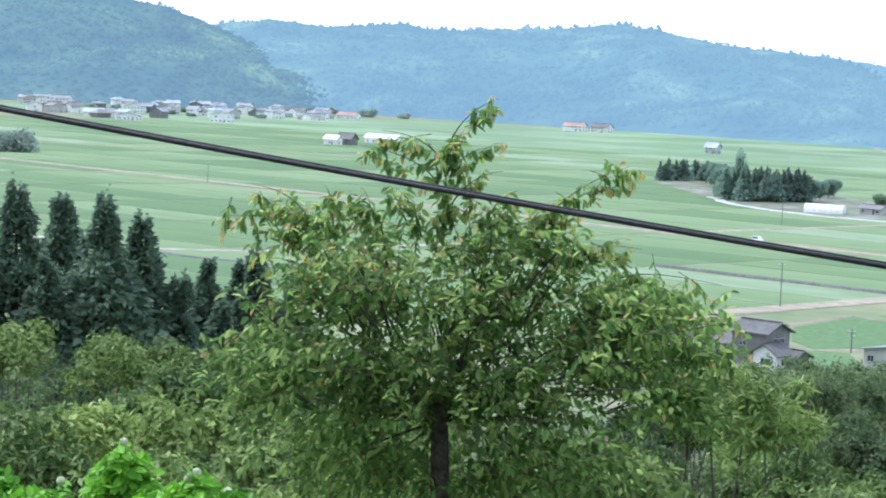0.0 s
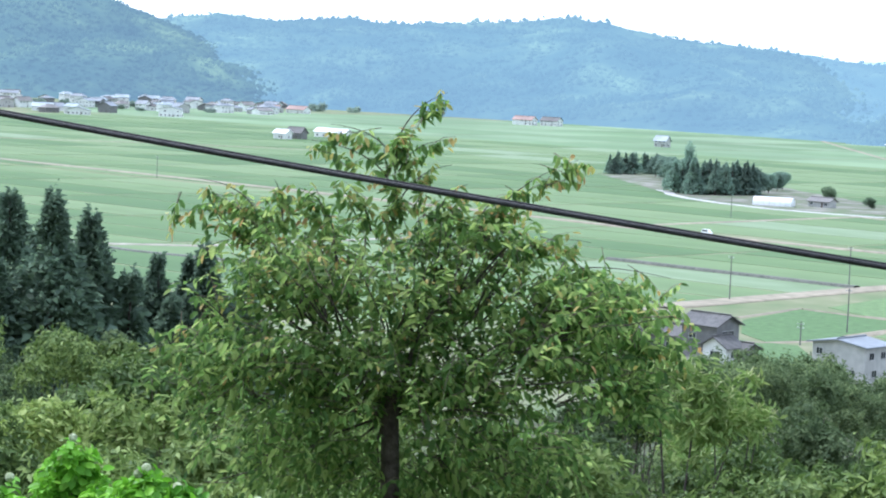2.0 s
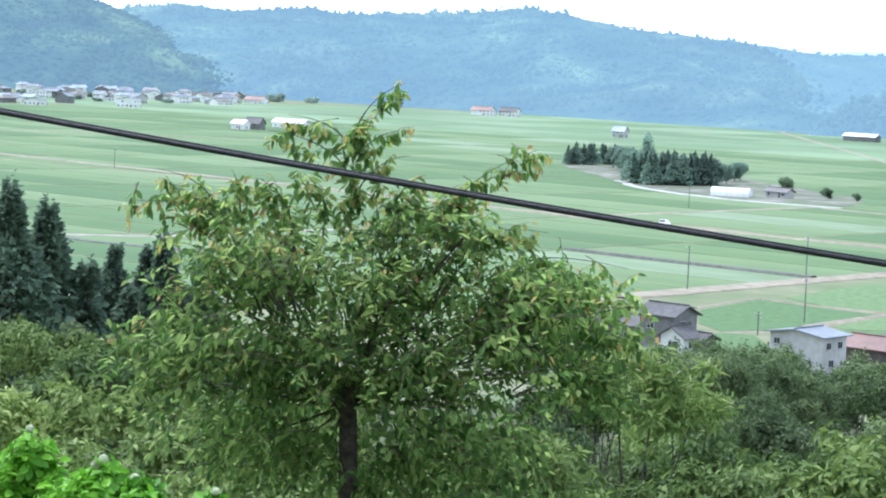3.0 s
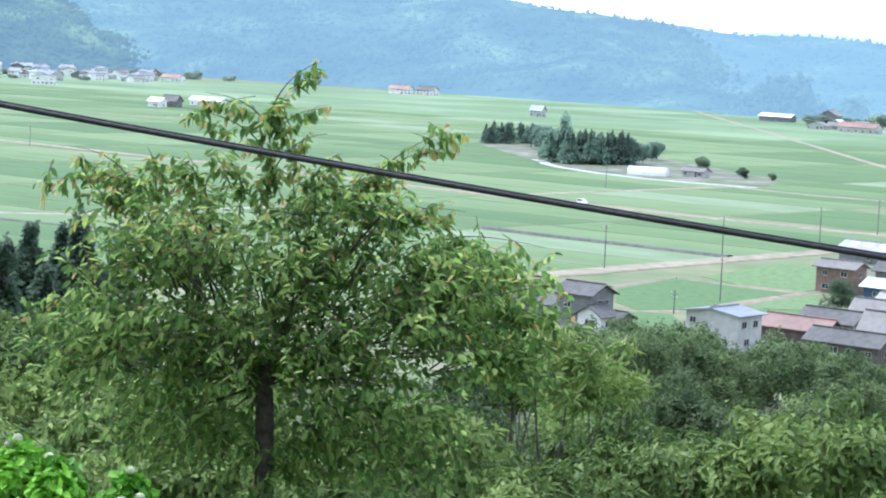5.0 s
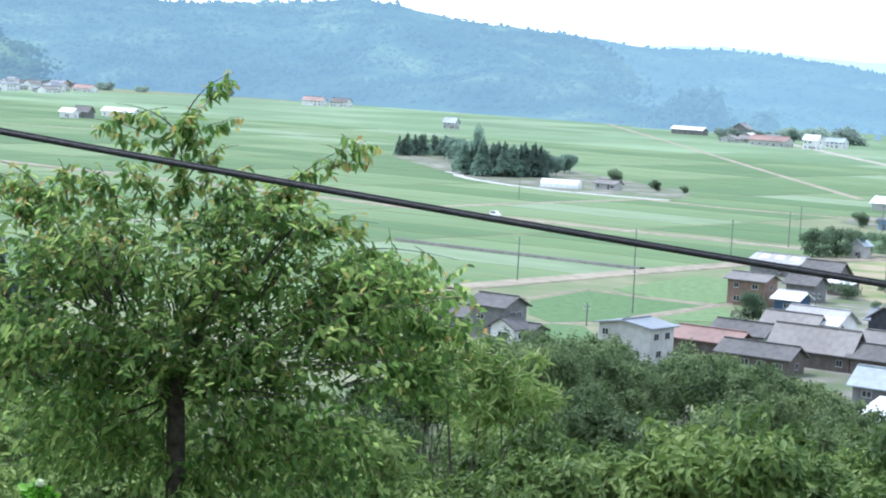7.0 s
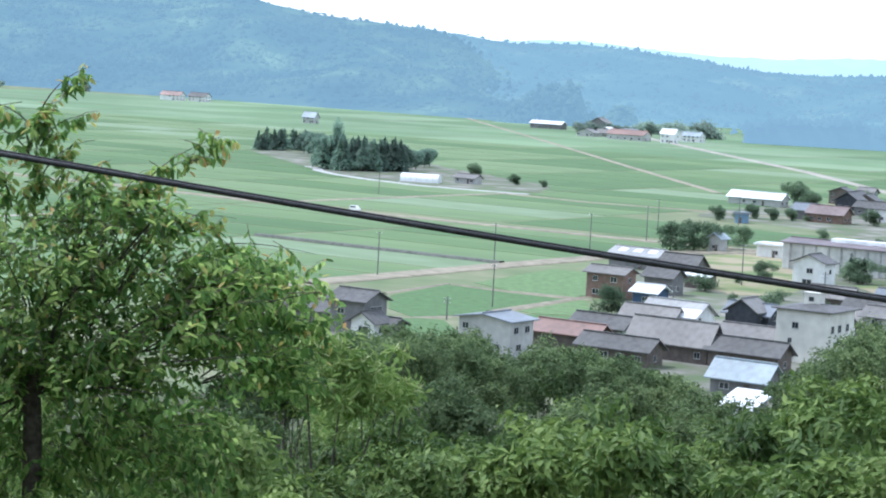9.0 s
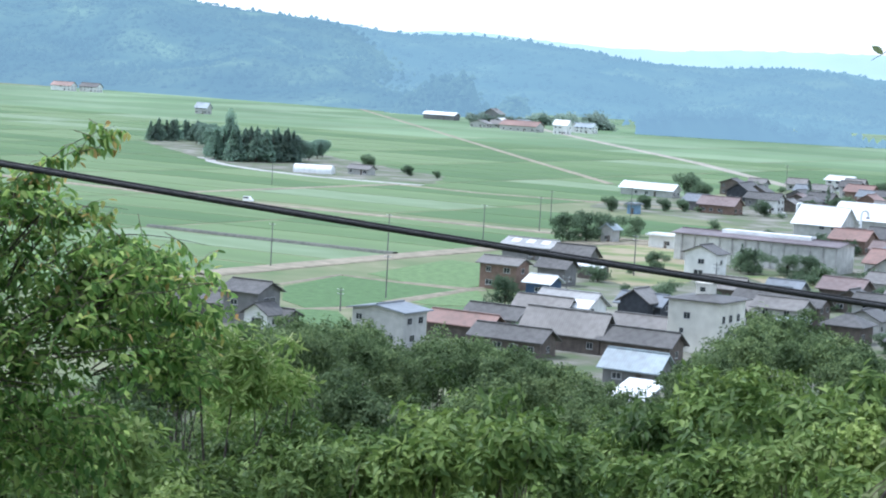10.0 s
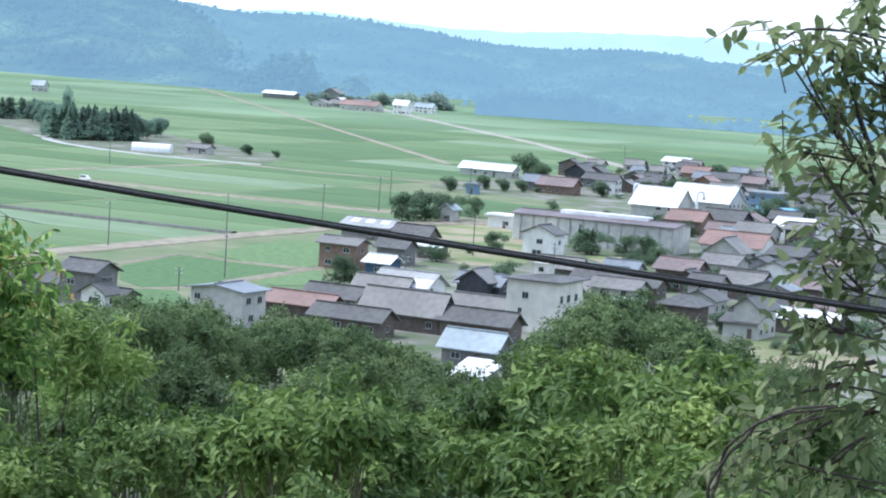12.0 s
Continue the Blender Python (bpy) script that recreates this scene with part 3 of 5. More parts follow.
def shrub(name, x, y, top, half, kind, label, category="bush", seed=1, tall=None):
    """A shrub or small tree with stems from the slope and a lumpy leaf crown whose top is at that height."""
    rng = np.random.default_rng(seed)
    d = math.hypot(x, y)
    mat, size, aspect, per, droop = {"shrub": (shrub_leaf, 0.14, 0.42, 6, 0.35), "pale": (pale_leaf, 0.15, 0.38, 6, 0.45), "broad": (broad_leaf, 0.2, 0.4, 7, 0.75),
                                     "dark": (dark_leaf, 0.15, 0.45, 6, 0.4), "chestnut": (chestnut_leaf, 0.24, 0.26, 8, 0.6), "wood": (wood_leaf, 0.16, 0.5, 5, 0.35),
                                     "hydrangea": (hydrangea_leaf, 0.09, 0.7, 6, 0.15)}[kind]
    size = max(size, d * (0.0020 if kind == "wood" else 0.0024))
    size = min(size, d * (0.0068 if kind in ("broad", "chestnut") else 0.0054))
    rh = tall or half * (1.2 if kind == "wood" else 0.9)
    gz = ground_z(x, y)
    centre = np.array([x, y, top - rh])
    radii = np.array([half, half * 0.9, rh])
    count = int(min(6000, max(800, (8.0 if kind == "hydrangea" else 3.1) * math.pi * half * rh / (size * size * aspect * 0.5))))
    root = tagged(new(name), label, category)
    root.location = (x, y, gz - 0.15)
    o = np.array([x, y, gz - 0.15])
    b, a, f, L, lumps, tips = clump_leaves(rng, centre, radii, count, per, size, {"wood": 22, "hydrangea": 10, "broad": 15}.get(kind, 17), droop)
    part("crown", leaves("crown", b - o, a, f, L, L * aspect, mat, rich=d < 20), root)
    if kind == "chestnut":
        k = rng.choice(len(tips), len(tips) // 6)
        cb = np.repeat(tips[k] - o, 5, 0) + rng.normal(size=(len(k) * 5, 3)) * 0.03
        ca = unit(rng.normal(size=cb.shape) * 0.8 + (0, 0, 0.5))
        tagged(part("catkin", leaves("catkin", cb, ca, rng.normal(size=cb.shape), np.full(len(cb), 0.17), np.full(len(cb), 0.025), catkin), root, "cream chestnut catkins"), kind="stuff")
    if kind == "hydrangea":
        for k in range(2 if seed % 3 == 0 else 1 if seed % 3 == 1 else 0):
            q = tips[np.argsort(tips[:, 2])[-1 - 7 * k]] - o + (0, 0, 0.05)
            hb = unit(rng.normal(size=(150, 3)))
            part("flower_head", leaves("flower_head", q + hb * 0.021, np.cross(hb, rng.normal(size=hb.shape)), hb, np.full(150, 0.017), np.full(150, 0.016), flower_white),
                 root, "pale green-white hydrangea flower head")
    for k in range(5 if d < 40 else 3):
        end = lumps[k % len(lumps)] - o
        start = np.array([rng.normal() * 0.12 * half, rng.normal() * 0.12 * half, 0.0])
        mid = start * 0.5 + end * 0.35 + np.array([0, 0, 0.2 * (top - gz)])
        w = max(0.015, 0.03 * half)
        part("stem", tubes("stem", [(np.array([start, mid, end * 0.8 + mid * 0.2, end]), [w, w * 0.7, w * 0.4, w * 0.2])], twig_bark if d < 40 else bark), root)
    return root


def tube_line(a, b, bend, w0, w1, n=6):
    a, b = np.asarray(a, float), np.asarray(b, float)
    s = np.linspace(0, 1, n)[:, None]
    return a + (b - a) * s + np.asarray(bend, float) * (4 * s * (1 - s)), np.linspace(w0, w1, n)


def big_tree(name, foot, right, lobes, trunk, limbs, leaf, leaf_mat, tip_mat, label, seed, per=9, aspect=0.46, droop=0.5, density=1.0, gnarl=0.02, low_thin=-9.0, limb=0.3, spine=False, spokes=12, thin_top=9.0):
    """A broadleaf tree of twigs hung with leaves. Lobes: sideways, up, half width, half height in metres from the fork;
    right: the sideways direction."""
    rng = np.random.default_rng(seed)
    right = np.array(right)
    deep = np.array([-right[1], right[0], 0.0])
    up = np.array([0, 0, 1.0])
    root = tagged(new(name), label, "tree")
    root.location = foot
    fork = up * trunk[0]
    wood = [tube_line((0, 0, 0), fork, (0.04, 0.02, 0), trunk[1], trunk[1] * 0.72, 8)]
    if spine:
        wood.append(tube_line(fork - up * 0.05, fork + up * 1.35, (0.03, 0, 0), trunk[1] * 0.7, trunk[1] * 0.2, 8))
    starts, dirs = [], []
    for sx, sz, rx, rz in lobes:
        c = fork + right * sx + up * sz + deep * rng.normal() * 0.5 * abs(rx)
        heart = fork * 0.9 + (c - fork) * rng.uniform(0.15, 0.3)
        wood.append(tube_line(fork + up * (sz - 0.12) - right * 0.02 if spine else fork - up * 0.25 * rng.random(), c, up * 0.12 * sx * sx * 0.2 + rng.normal(size=3) * gnarl * 4, trunk[1] * limb, 0.006, 9))
        n = int(density * (420 * (rx * rz) ** 0.8 + 14) * (0.75 if sz < low_thin else 0.62 if sz > thin_top else 1.2))
        d = unit(rng.normal(size=(n, 3)))
        r = rng.random(n)[:, None] ** 0.45
        tip = c + (right * d[:, :1] * rx + deep * d[:, 1:2] * rx * 1.4 + up * d[:, 2:] * rz) * r * (1 + 0.25 * rng.normal(size=(n, 1)))
        away = unit(tip - heart)
        starts.append(tip)
        dirs.append(unit(away + rng.normal(size=away.shape) * 0.6))
        for k in rng.choice(n, min(n, spokes), replace=False):
            wood.append(tube_line(c * 0.6 + heart * 0.4 + (tip[k] - c) * 0.2, tip[k], rng.normal(size=3) * gnarl, 0.008, 0.003, 5))
    for (x0, z0), (x1, z1), n in limbs:   # leading shoots standing clear of the crown
        a, b = fork + right * x0 + up * z0, fork + right * x1 + up * z1
        line, w = tube_line(a, b, right * (x1 - x0) * -0.12 + up * 0.05, 0.007, 0.0015, 10)
        wood.append((line, w))
        s = rng.random(n)[:, None]
        starts.append(a + (b - a) * s + right * (x1 - x0) * -0.48 * s * (1 - s) + rng.normal(size=(n, 3)) * 0.035)
        dirs.append(unit(b - a + rng.normal(size=(n, 3)) * 0.62 * np.linalg.norm(b - a)))
    st, di = np.concatenate(starts), np.concatenate(dirs)
    shoot = np.arange(len(st)) >= len(st) - sum(q[2] for q in limbs)
    n = len(st)
    length = np.where(shoot, leaf * 2.3, leaf * 3.2)[:, None]
    reach = np.repeat(length[:, 0], per)
    hang = np.repeat(rng.uniform(0.35, 1.25, n), per)[:, None] * droop
    k = np.tile(np.arange(per), n)
    s = (k + 0.5) / per
    base = np.repeat(st, per, 0) + np.repeat(di, per, 0) * (s * reach - reach * 0.5)[:, None] - up * (s ** 2 * reach * 0.25)[:, None]
    flip = np.where(k % 2, 1.0, -1.0)[:, None]
    sidew = unit(np.cross(np.repeat(di, per, 0), up))
    hang = hang * np.where(np.repeat(shoot, per), 1.2, 1.0)[:, None]
    ahead = unit(np.repeat(di, per, 0) * np.where(np.repeat(shoot, per), 0.35, 0.6)[:, None] + sidew * flip * 0.7 - up * hang + rng.normal(size=base.shape) * 0.55)
    face = unit(up + sidew * flip * 0.5 + rng.normal(size=base.shape) * 0.4)
    L = leaf * rng.uniform(0.6, 1.15, len(base)) * (1 - 0.25 * s)
    young = (s > 0.75) & (np.repeat(st[:, 2] - trunk[0], per) + rng.normal(size=len(base)) * 0.35 > np.quantile(st[:, 2] - trunk[0], 0.6)) & (rng.random(len(base)) < 0.3) | (s > 0.7) & np.repeat(shoot, per) & (rng.random(len(base)) < 0.5)
    part("foliage", leaves("foliage", base[~young], ahead[~young], face[~young], L[~young], L[~young] * aspect, leaf_mat, rich=True), root)
    if tip_mat:
        part("young_leaves", leaves("young_leaves", base[young], ahead[young], face[young], L[young] * 0.9, L[young] * aspect * 0.9, tip_mat, rich=True), root,
             "reddish young leaves at the shoot tips")
    twigs = [(np.stack([st[i] - di[i] * length[i] * 0.7, st[i], st[i] + di[i] * length[i] * 0.45 - up * length[i] * 0.2]), [0.004, 0.003, 0.0015]) for i in range(0, n, 3 if spine else 2)]
    tagged(part("twig_growth", tubes("twig_growth", twigs, twig_bark, 3), root), kind="stuff")
    part("trunk", tubes("trunk", wood, bark, 7), root, "dark slender trunk and limbs")
    return root


def conifer(name, height, radius, mat, label, seed, tufts=2600, tuft=0.55):
    """A cedar: straight trunk and a dense, ragged cone of drooping sprays."""
    rng = np.random.default_rng(seed)
    root = tagged(new(name), label, "tree")
    boughs = max(30, int(height * 5))
    bh = 0.05 + 0.93 * rng.random(boughs) ** 0.85
    ba = rng.random(boughs) * 2 * math.pi
    lean = 1 + 0.22 * np.sin(ba + seed) + 0.16 * np.sin(ba * 3 + bh * 9 + seed)
    br = radius * ((1 - bh) ** 0.92 * 1.08 + 0.02) * lean * rng.uniform(0.68, 1.15, boughs)
    pick = rng.integers(boughs, size=tufts)
    s = rng.random(tufts) ** 0.55
    a = ba[pick] + rng.normal(size=tufts) * 0.2
    h = bh[pick]
    r = br[pick] * s
    out = np.stack([np.cos(a), np.sin(a), np.zeros(tufts)], 1)
    rise = h * height + br[pick] * (0.25 * s - 0.4 * s * s) + rng.normal(size=tufts) * radius * 0.07
    base = out * r[:, None] + np.stack([np.zeros(tufts), np.zeros(tufts), rise], 1)
    ahead = unit(out + (0, 0, 0.35) + rng.normal(size=base.shape) * 0.5)
    L = tuft * rng.uniform(0.6, 1.3, tufts) * (1.15 - 0.72 * h)
    part("crown", leaves("crown", base, ahead, unit(rng.normal(size=base.shape) * 0.55 + out * 0.7 + (0, 0, 0.9)), L, L * 0.6, mat, fold=0.3), root)
    part("trunk", tubes("trunk", [(np.array([(0, 0, 0), (0, 0, height * 0.5), (0, 0, height * 0.97)]), [radius * 0.09, radius * 0.06, 0.02])], bark), root)
    return root


def round_tree(name, height, radius, mat, label, seed, twigs=420, leaf=0.35):
    """A broad tree seen from afar: trunk, limbs and a lumpy crown of leaf clumps."""
    rng = np.random.default_rng(seed)
    root = tagged(new(name), label, "tree")
    vs = []
    lobes = [np.array([rng.normal() * radius * 0.42, rng.normal() * radius * 0.42, height * rng.uniform(0.18, 0.8)]) for k in range(11)]
    for c in lobes:
        vs.append(crown_leaves(rng, c, np.array([radius * 0.52, radius * 0.52, height * 0.2]) * rng.uniform(0.7, 1.15), twigs // 7, 6, leaf, leaf * 0.6, top_only=-0.8)[:4])
    b, a, f, L = (np.concatenate([q[k] for q in vs]) for k in range(4))
    part("crown", leaves("crown", b, a, f, L, L * 0.6, mat), root)
    w = radius * 0.06
    lines = [(np.array([(0, 0, -0.1), (0.05, 0, height * 0.3), (0, 0.05, height * 0.55)]), [w, w * 0.8, w * 0.5])]
    lines += [(np.array([(0, 0, height * 0.3), tuple(c * 0.6 + (0, 0, height * 0.1)), tuple(c)]), [w * 0.5, w * 0.35, w * 0.12]) for c in lobes]
    part("trunk", tubes("trunk", lines, bark), root)
    return root


def set_copies(proto, places, group, labels=None):
    """The first place takes the thing itself, the others copies: x, y, z, size, turn."""
    for k, (x, y, z, s, turn) in enumerate(places):
        m = pose(x, y, z, 0, 0, turn)
        ob = proto if k == 0 else copy_thing(proto, m)
        ob.matrix_basis = m
        ob.scale = (s, s, s)
        tagged(ob, group=group)


# ---------------------------------------------------------------- buildings
def frame_mesh(name, xs, zs, holes, y0, y1, mat):
    """A flat frame in one piece: a lattice of cells with openings left out."""
    nx, nz = len(xs), len(zs)
    v = [(x, y, z) for y in (y0, y1) for z in zs for x in xs]
    at = lambda side, i, k: side * nx * nz + k * nx + i
    solid = lambda i, k: 0 <= i < nx - 1 and 0 <= k < nz - 1 and (i, k) not in holes
    f = []
    for i in range(nx - 1):
        for k in range(nz - 1):
            if not solid(i, k):
                continue
            f.append((at(0, i, k), at(0, i + 1, k), at(0, i + 1, k + 1), at(0, i, k + 1)))
            f.append((at(1, i, k + 1), at(1, i + 1, k + 1), at(1, i + 1, k), at(1, i, k)))
            for di, dk, a, b in ((-1, 0, (i, k), (i, k + 1)), (1, 0, (i + 1, k + 1), (i + 1, k)), (0, -1, (i + 1, k), (i, k)), (0, 1, (i, k + 1), (i + 1, k + 1))):
                if not solid(i + di, k + dk):
                    f.append((at(0, *a), at(0, *b), at(1, *b), at(1, *a)))
    return mesh_of(name, v, f, mat)


WINDOW_FRAME = frame_mesh("window_frame", (-0.5, -0.44, -0.03, 0.03, 0.44, 0.5), (0, 0.06, 0.94, 1), {(1, 1), (3, 1)}, -0.06, 0.05, frame_mat)
WINDOW_SILL = box_mesh("sill", [(-0.56, -0.12, -0.06, 0.56, 0.05, -0.005)], frame_mat)
WINDOW_PANE = box_mesh("pane", [(-0.44, -0.025, 0.06, 0.44, 0.03, 0.94)], window_glass)


def window(parent, x, y, z, w, h, turn):
    ob = part("window", WINDOW_FRAME, parent, "", pose(x, y, z, 0, 0, turn))
    ob.scale = (w, 1, h)
    part("pane", WINDOW_PANE, ob)
    part("sill", WINDOW_SILL, ob)


def roof_mesh(kind, L, W, h, rise, mat, over=0.8, th=0.2):
    """A roof with thickness and overhang over x -L..0, y 0..W."""
    x0, x1, y0, y1 = -L - over, over, -over, W + over
    if kind == "flat":
        return box_mesh("roof", [(x0, y0, h, x1, y1, h + 0.35), (x0 + 0.5, y0 + 0.5, h + 0.35, x1 - 0.5, y1 - 0.5, h + 0.35 + rise)], mat)
    if kind == "shed":
        top = [(x0, y0, h), (x1, y0, h), (x1, y1, h + rise), (x0, y1, h + rise)]
        f = [(0, 1, 2, 3)]
    elif kind == "gu":
        k = over * rise / (W / 2)
        top = [(x0, y0, h - k), (x1, y0, h - k), (x1, W / 2, h + rise), (x0, W / 2, h + rise), (x1, y1, h - k), (x0, y1, h - k)]
        f = [(0, 1, 2, 3), (3, 2, 4, 5)]
    elif kind == "gv":
        k = over * rise / (L / 2)
        top = [(x0, y0, h - k), (-L / 2, y0, h + rise), (-L / 2, y1, h + rise), (x0, y1, h - k), (x1, y0, h - k), (x1, y1, h - k)]
        f = [(0, 1, 2, 3), (1, 4, 5, 2)]
    else:
        i = min(L, W) * 0.45
        xa, xb, ya, yb = (-L + i, -i, W / 2, W / 2) if L >= W else (-L / 2, -L / 2, i, W - i)
        top = [(x0, y0, h - 0.1), (x1, y0, h - 0.1), (x1, y1, h - 0.1), (x0, y1, h - 0.1), (xa, ya, h + rise), (xb, yb, h + rise)]
        f = [(0, 1, 5, 4), (2, 3, 4, 5), (1, 2, 5), (3, 0, 4)] if L >= W else [(0, 1, 4), (2, 3, 5), (1, 2, 5, 4), (3, 0, 4, 5)]
    n = len(top)
    v = [(x, y, z + th) for x, y, z in top] + top
    faces = list(f) + [tuple(n + i for i in reversed(q)) for q in f]
    edge = {}
    for q in f:
        for a, b in zip(q, q[1:] + q[:1]):
            edge[(a, b)] = 1
    faces += [(b, a, a + n, b + n) for a, b in edge if (b, a) not in edge]
    return mesh_of("roof", v, faces, mat)


def building(name, x, y, L, W, h, roof, rise, wall, roof_mat, label, turn=None, windows=True, front=None, side=None):
    """A house standing on the field grid; its near corner is at x, y, walls run back from there."""
    root = tagged(new(name), label, {"house": "house", "farmhouse": "house", "brick_house": "house"}.get(name, name.replace("_", " ")))
    root.matrix_basis = pose(x, y, 0, 0, 0, GRID_TURN if turn is None else turn)
    b = [(-L, 0, 0), (0, 0, 0), (0, W, 0), (-L, W, 0), (-L, 0, h), (0, 0, h), (0, W, h), (-L, W, h)]
    f = [(0, 1, 5, 4), (1, 2, 6, 5), (2, 3, 7, 6), (3, 0, 4, 7)]
    if roof == "gu":
        b += [(0, W / 2, h + rise), (-L, W / 2, h + rise)]
        f[1], f[3] = (1, 2, 6, 8, 5), (3, 0, 4, 9, 7)
    elif roof == "gv":
        b += [(-L / 2, 0, h + rise), (-L / 2, W, h + rise)]
        f[0], f[2] = (0, 1, 5, 8, 4), (2, 3, 7, 9, 6)
    elif roof == "shed":
        b[6], b[7] = (0, W, h + rise), (-L, W, h + rise)
    part("wall", mesh_of("wall", b, f, wall), root)
    part("roof", roof_mesh(roof, L, W, h, rise, roof_mat), root)
    if roof == "gu":
        part("ridge", box_mesh("ridge", [(-L - 0.6, W / 2 - 0.18, h + rise + 0.12, 0.6, W / 2 + 0.18, h + rise + 0.42)], roof_mat), root)
    if roof == "gv":
        part("ridge", box_mesh("ridge", [(-L / 2 - 0.18, -0.6, h + rise + 0.12, -L / 2 + 0.18, W + 0.6, h + rise + 0.42)], roof_mat), root)
    if roof == "hip" and L >= W:
        i = min(L, W) * 0.45
        part("ridge", box_mesh("ridge", [(-L + i - 0.2, W / 2 - 0.16, h + rise + 0.12, -i + 0.2, W / 2 + 0.16, h + rise + 0.4)], roof_mat), root)
    for wx, wz, ww, wh in front or ():
        window(root, wx, -0.012, wz, ww, wh, 0)
    for wy, wz, ww, wh in side or ():
        window(root, 0.012, wy, wz, ww, wh, 90)
    if windows and not front:
        rng = random.Random(int(abs(x) * 13 + y))
        floors = 1 if h < 4.4 else 2 if h < 7.4 else 3
        for s in range(floors):
            z = 0.9 + s * (h / floors)
            for k in range(max(1, min(5, int(L / 3.2)))):
                if rng.random() < 0.6:
                    n = max(1, min(5, int(L / 3.2)))
                    window(root, -L * (k + 0.5) / n + rng.uniform(-0.2, 0.2), -0.012, z, rng.choice((1.2, 1.6, 1.7)), rng.choice((1.0, 1.15)), 0)
            n = max(1, min(4, int(W / 3.0)))
            for k in range(n):
                if rng.random() < 0.7:
                    window(root, 0.012, W * (k + 0.5) / n, z, rng.choice((1.1, 1.5)), 1.1, 90)
        if floors < 3:
            part("door", box_mesh("door", [(-L * 0.5 - 0.45 + L / 6, -0.06, 0.02, -L * 0.5 + 0.45 + L / 6, 0.02, 2.05)], wall_brown), root, "dark entrance door")
    return root


def block_hut():
    """The stair hut on the block's roof."""
    hut = part("stair_hut", box_mesh("stair_hut", [(-7.2, 5.0, 9.8, -4.4, 7.6, 12.0), (-7.4, 4.8, 12.0, -4.2, 7.8, 12.2)], wall_cream), block)
    part("pane", box_mesh("pane", [(-6.4, 4.97, 10.6, -5.4, 5.0, 11.4)], window_glass), hut)


def utility_pole(x, y, height, label, arms=2, turn=0.0):
    root = tagged(new("utility_pole"), label, "pole", group="utility poles on the plain")
    root.matrix_basis = pose(x, y, 0, 0, 0, turn)
    part("shaft", tubes("shaft", [(np.array([(0, 0, -0.3), (0, 0, height * 0.5), (0, 0, height)]), [0.15, 0.13, 0.10])], pole_mat, 8), root)
    for k in range(arms):
        z = height - 0.5 - 0.8 * k
        arm = part("crossarm", box_mesh("crossarm", [(-0.75, -0.2, z, 0.75, -0.12, z + 0.1)], metal_mat), root)
        for s in (-0.65, 0.65):
            part("insulator", tubes("insulator", [(np.array([(s, -0.16, z + 0.1), (s, -0.16, z + 0.3)]), [0.06, 0.045])], wall_white, 6), arm)
    return root


# ---------------------------------------------------------------- village and farms
building("farmhouse", -23.6, 404.2, 7.6, 6.9, 6.3, "gu", 1.5, wall_grey, slate, "two-storey grey house with a dark slate gable roof", front=((-5.2, 3.6, 1.6, 1.0),), side=((2.6, 3.7, 1.6, 1.5), (4.6, 3.7, 1.4, 1.5)))
building("house", -30.7, 410.6, 12.0, 5.5, 3.4, "gu", 1.5, wall_grey, slate, "low grey wing with a long dark slate roof")
building("porch", -21.6, 401.0, 5.0, 4.5, 3.0, "gv", 1.5, wall_white, slate, "white plastered gable porch with a dark roof")
building("house", -18.6, 403.0, 3.2, 4.5, 2.4, "gu", 0.9, wall_grey, slate, "small grey annex with a dark tiled roof")
building("house", 2.4, 385.1, 10.4, 7.6, 6.2, "gv", 0.8, wall_pale, tin_blue, "grey two-storey house with a blue-grey sheet roof", front=((-9.0, 4.2, 1.3, 1.1), (-2.4, 1.2, 0.9, 1.0)), side=((2.0, 4.0, 1.5, 1.2), (5.6, 4.0, 1.5, 1.2), (3.0, 1.0, 1.6, 1.2)))
building("house", 17.5, 399.0, 12.7, 5.5, 3.0, "gu", 1.6, wall_brown, tin_red, "low house with a faded red sheet roof")
building("house", 22.9, 411.8, 10.7, 5.5, 3.2, "gu", 1.7, wall_grey, slate, "house with a dark tiled roof among neighbours")
building("house", 25.7, 381.8, 13.5, 5.5, 3.0, "gu", 1.6, wall_brown, slate, "long low house with dark tiled roof")
building("house", 36.5, 390.9, 15.3, 5.5, 3.6, "gu", 3.2, wall_brown, tin_grey, "large house with a wide grey sheet roof")
building("house", 32.4, 423.5, 10.7, 5.7, 3.4, "gu", 2.4, wall_grey, tin_grey, "house with a plain grey roof")
gable_house = building("house", 37.0, 424.4, 11.3, 7.9, 4.6, "gu", 2.2, wall_white, tin_light, "white house with a white sheet roof and gable end")
building("brick_house", 27.0, 492.0, 9.2, 5.5, 5.8, "gu", 1.1, wall_brick, tin_grey, "reddish brown walled house with a grey roof")
building("shed", 33.7, 484.0, 5.7, 5.5, 3.0, "gu", 1.2, wall_navy, tin_white, "dark blue walled shed with a white sheet roof")
building("house", 52.2, 437.4, 9.2, 5.6, 4.4, "gu", 1.6, wall_black, tin_blue, "black walled house with a blue-grey roof")
building("house", 49.6, 435.8, 6.0, 5.6, 5.2, "gv", 2.0, wall_black, tin_grey, "black walled house with a pale gable roof")
building("house", 47.8, 383.4, 13.2, 5.5, 3.2, "gu", 1.8, wall_brown, slate, "long low house with a slate roof and brown walls")
building("house", 49.2, 406.1, 10.6, 6.0, 3.0, "gu", 2.0, wall_grey, tin_grey, "house with a brown-grey sheet roof")
building("house", 42.2, 352.3, 9.5, 5.5, 3.0, "gu", 2.2, wall_grey, tin_pale, "low house with a pale blue sheet roof")
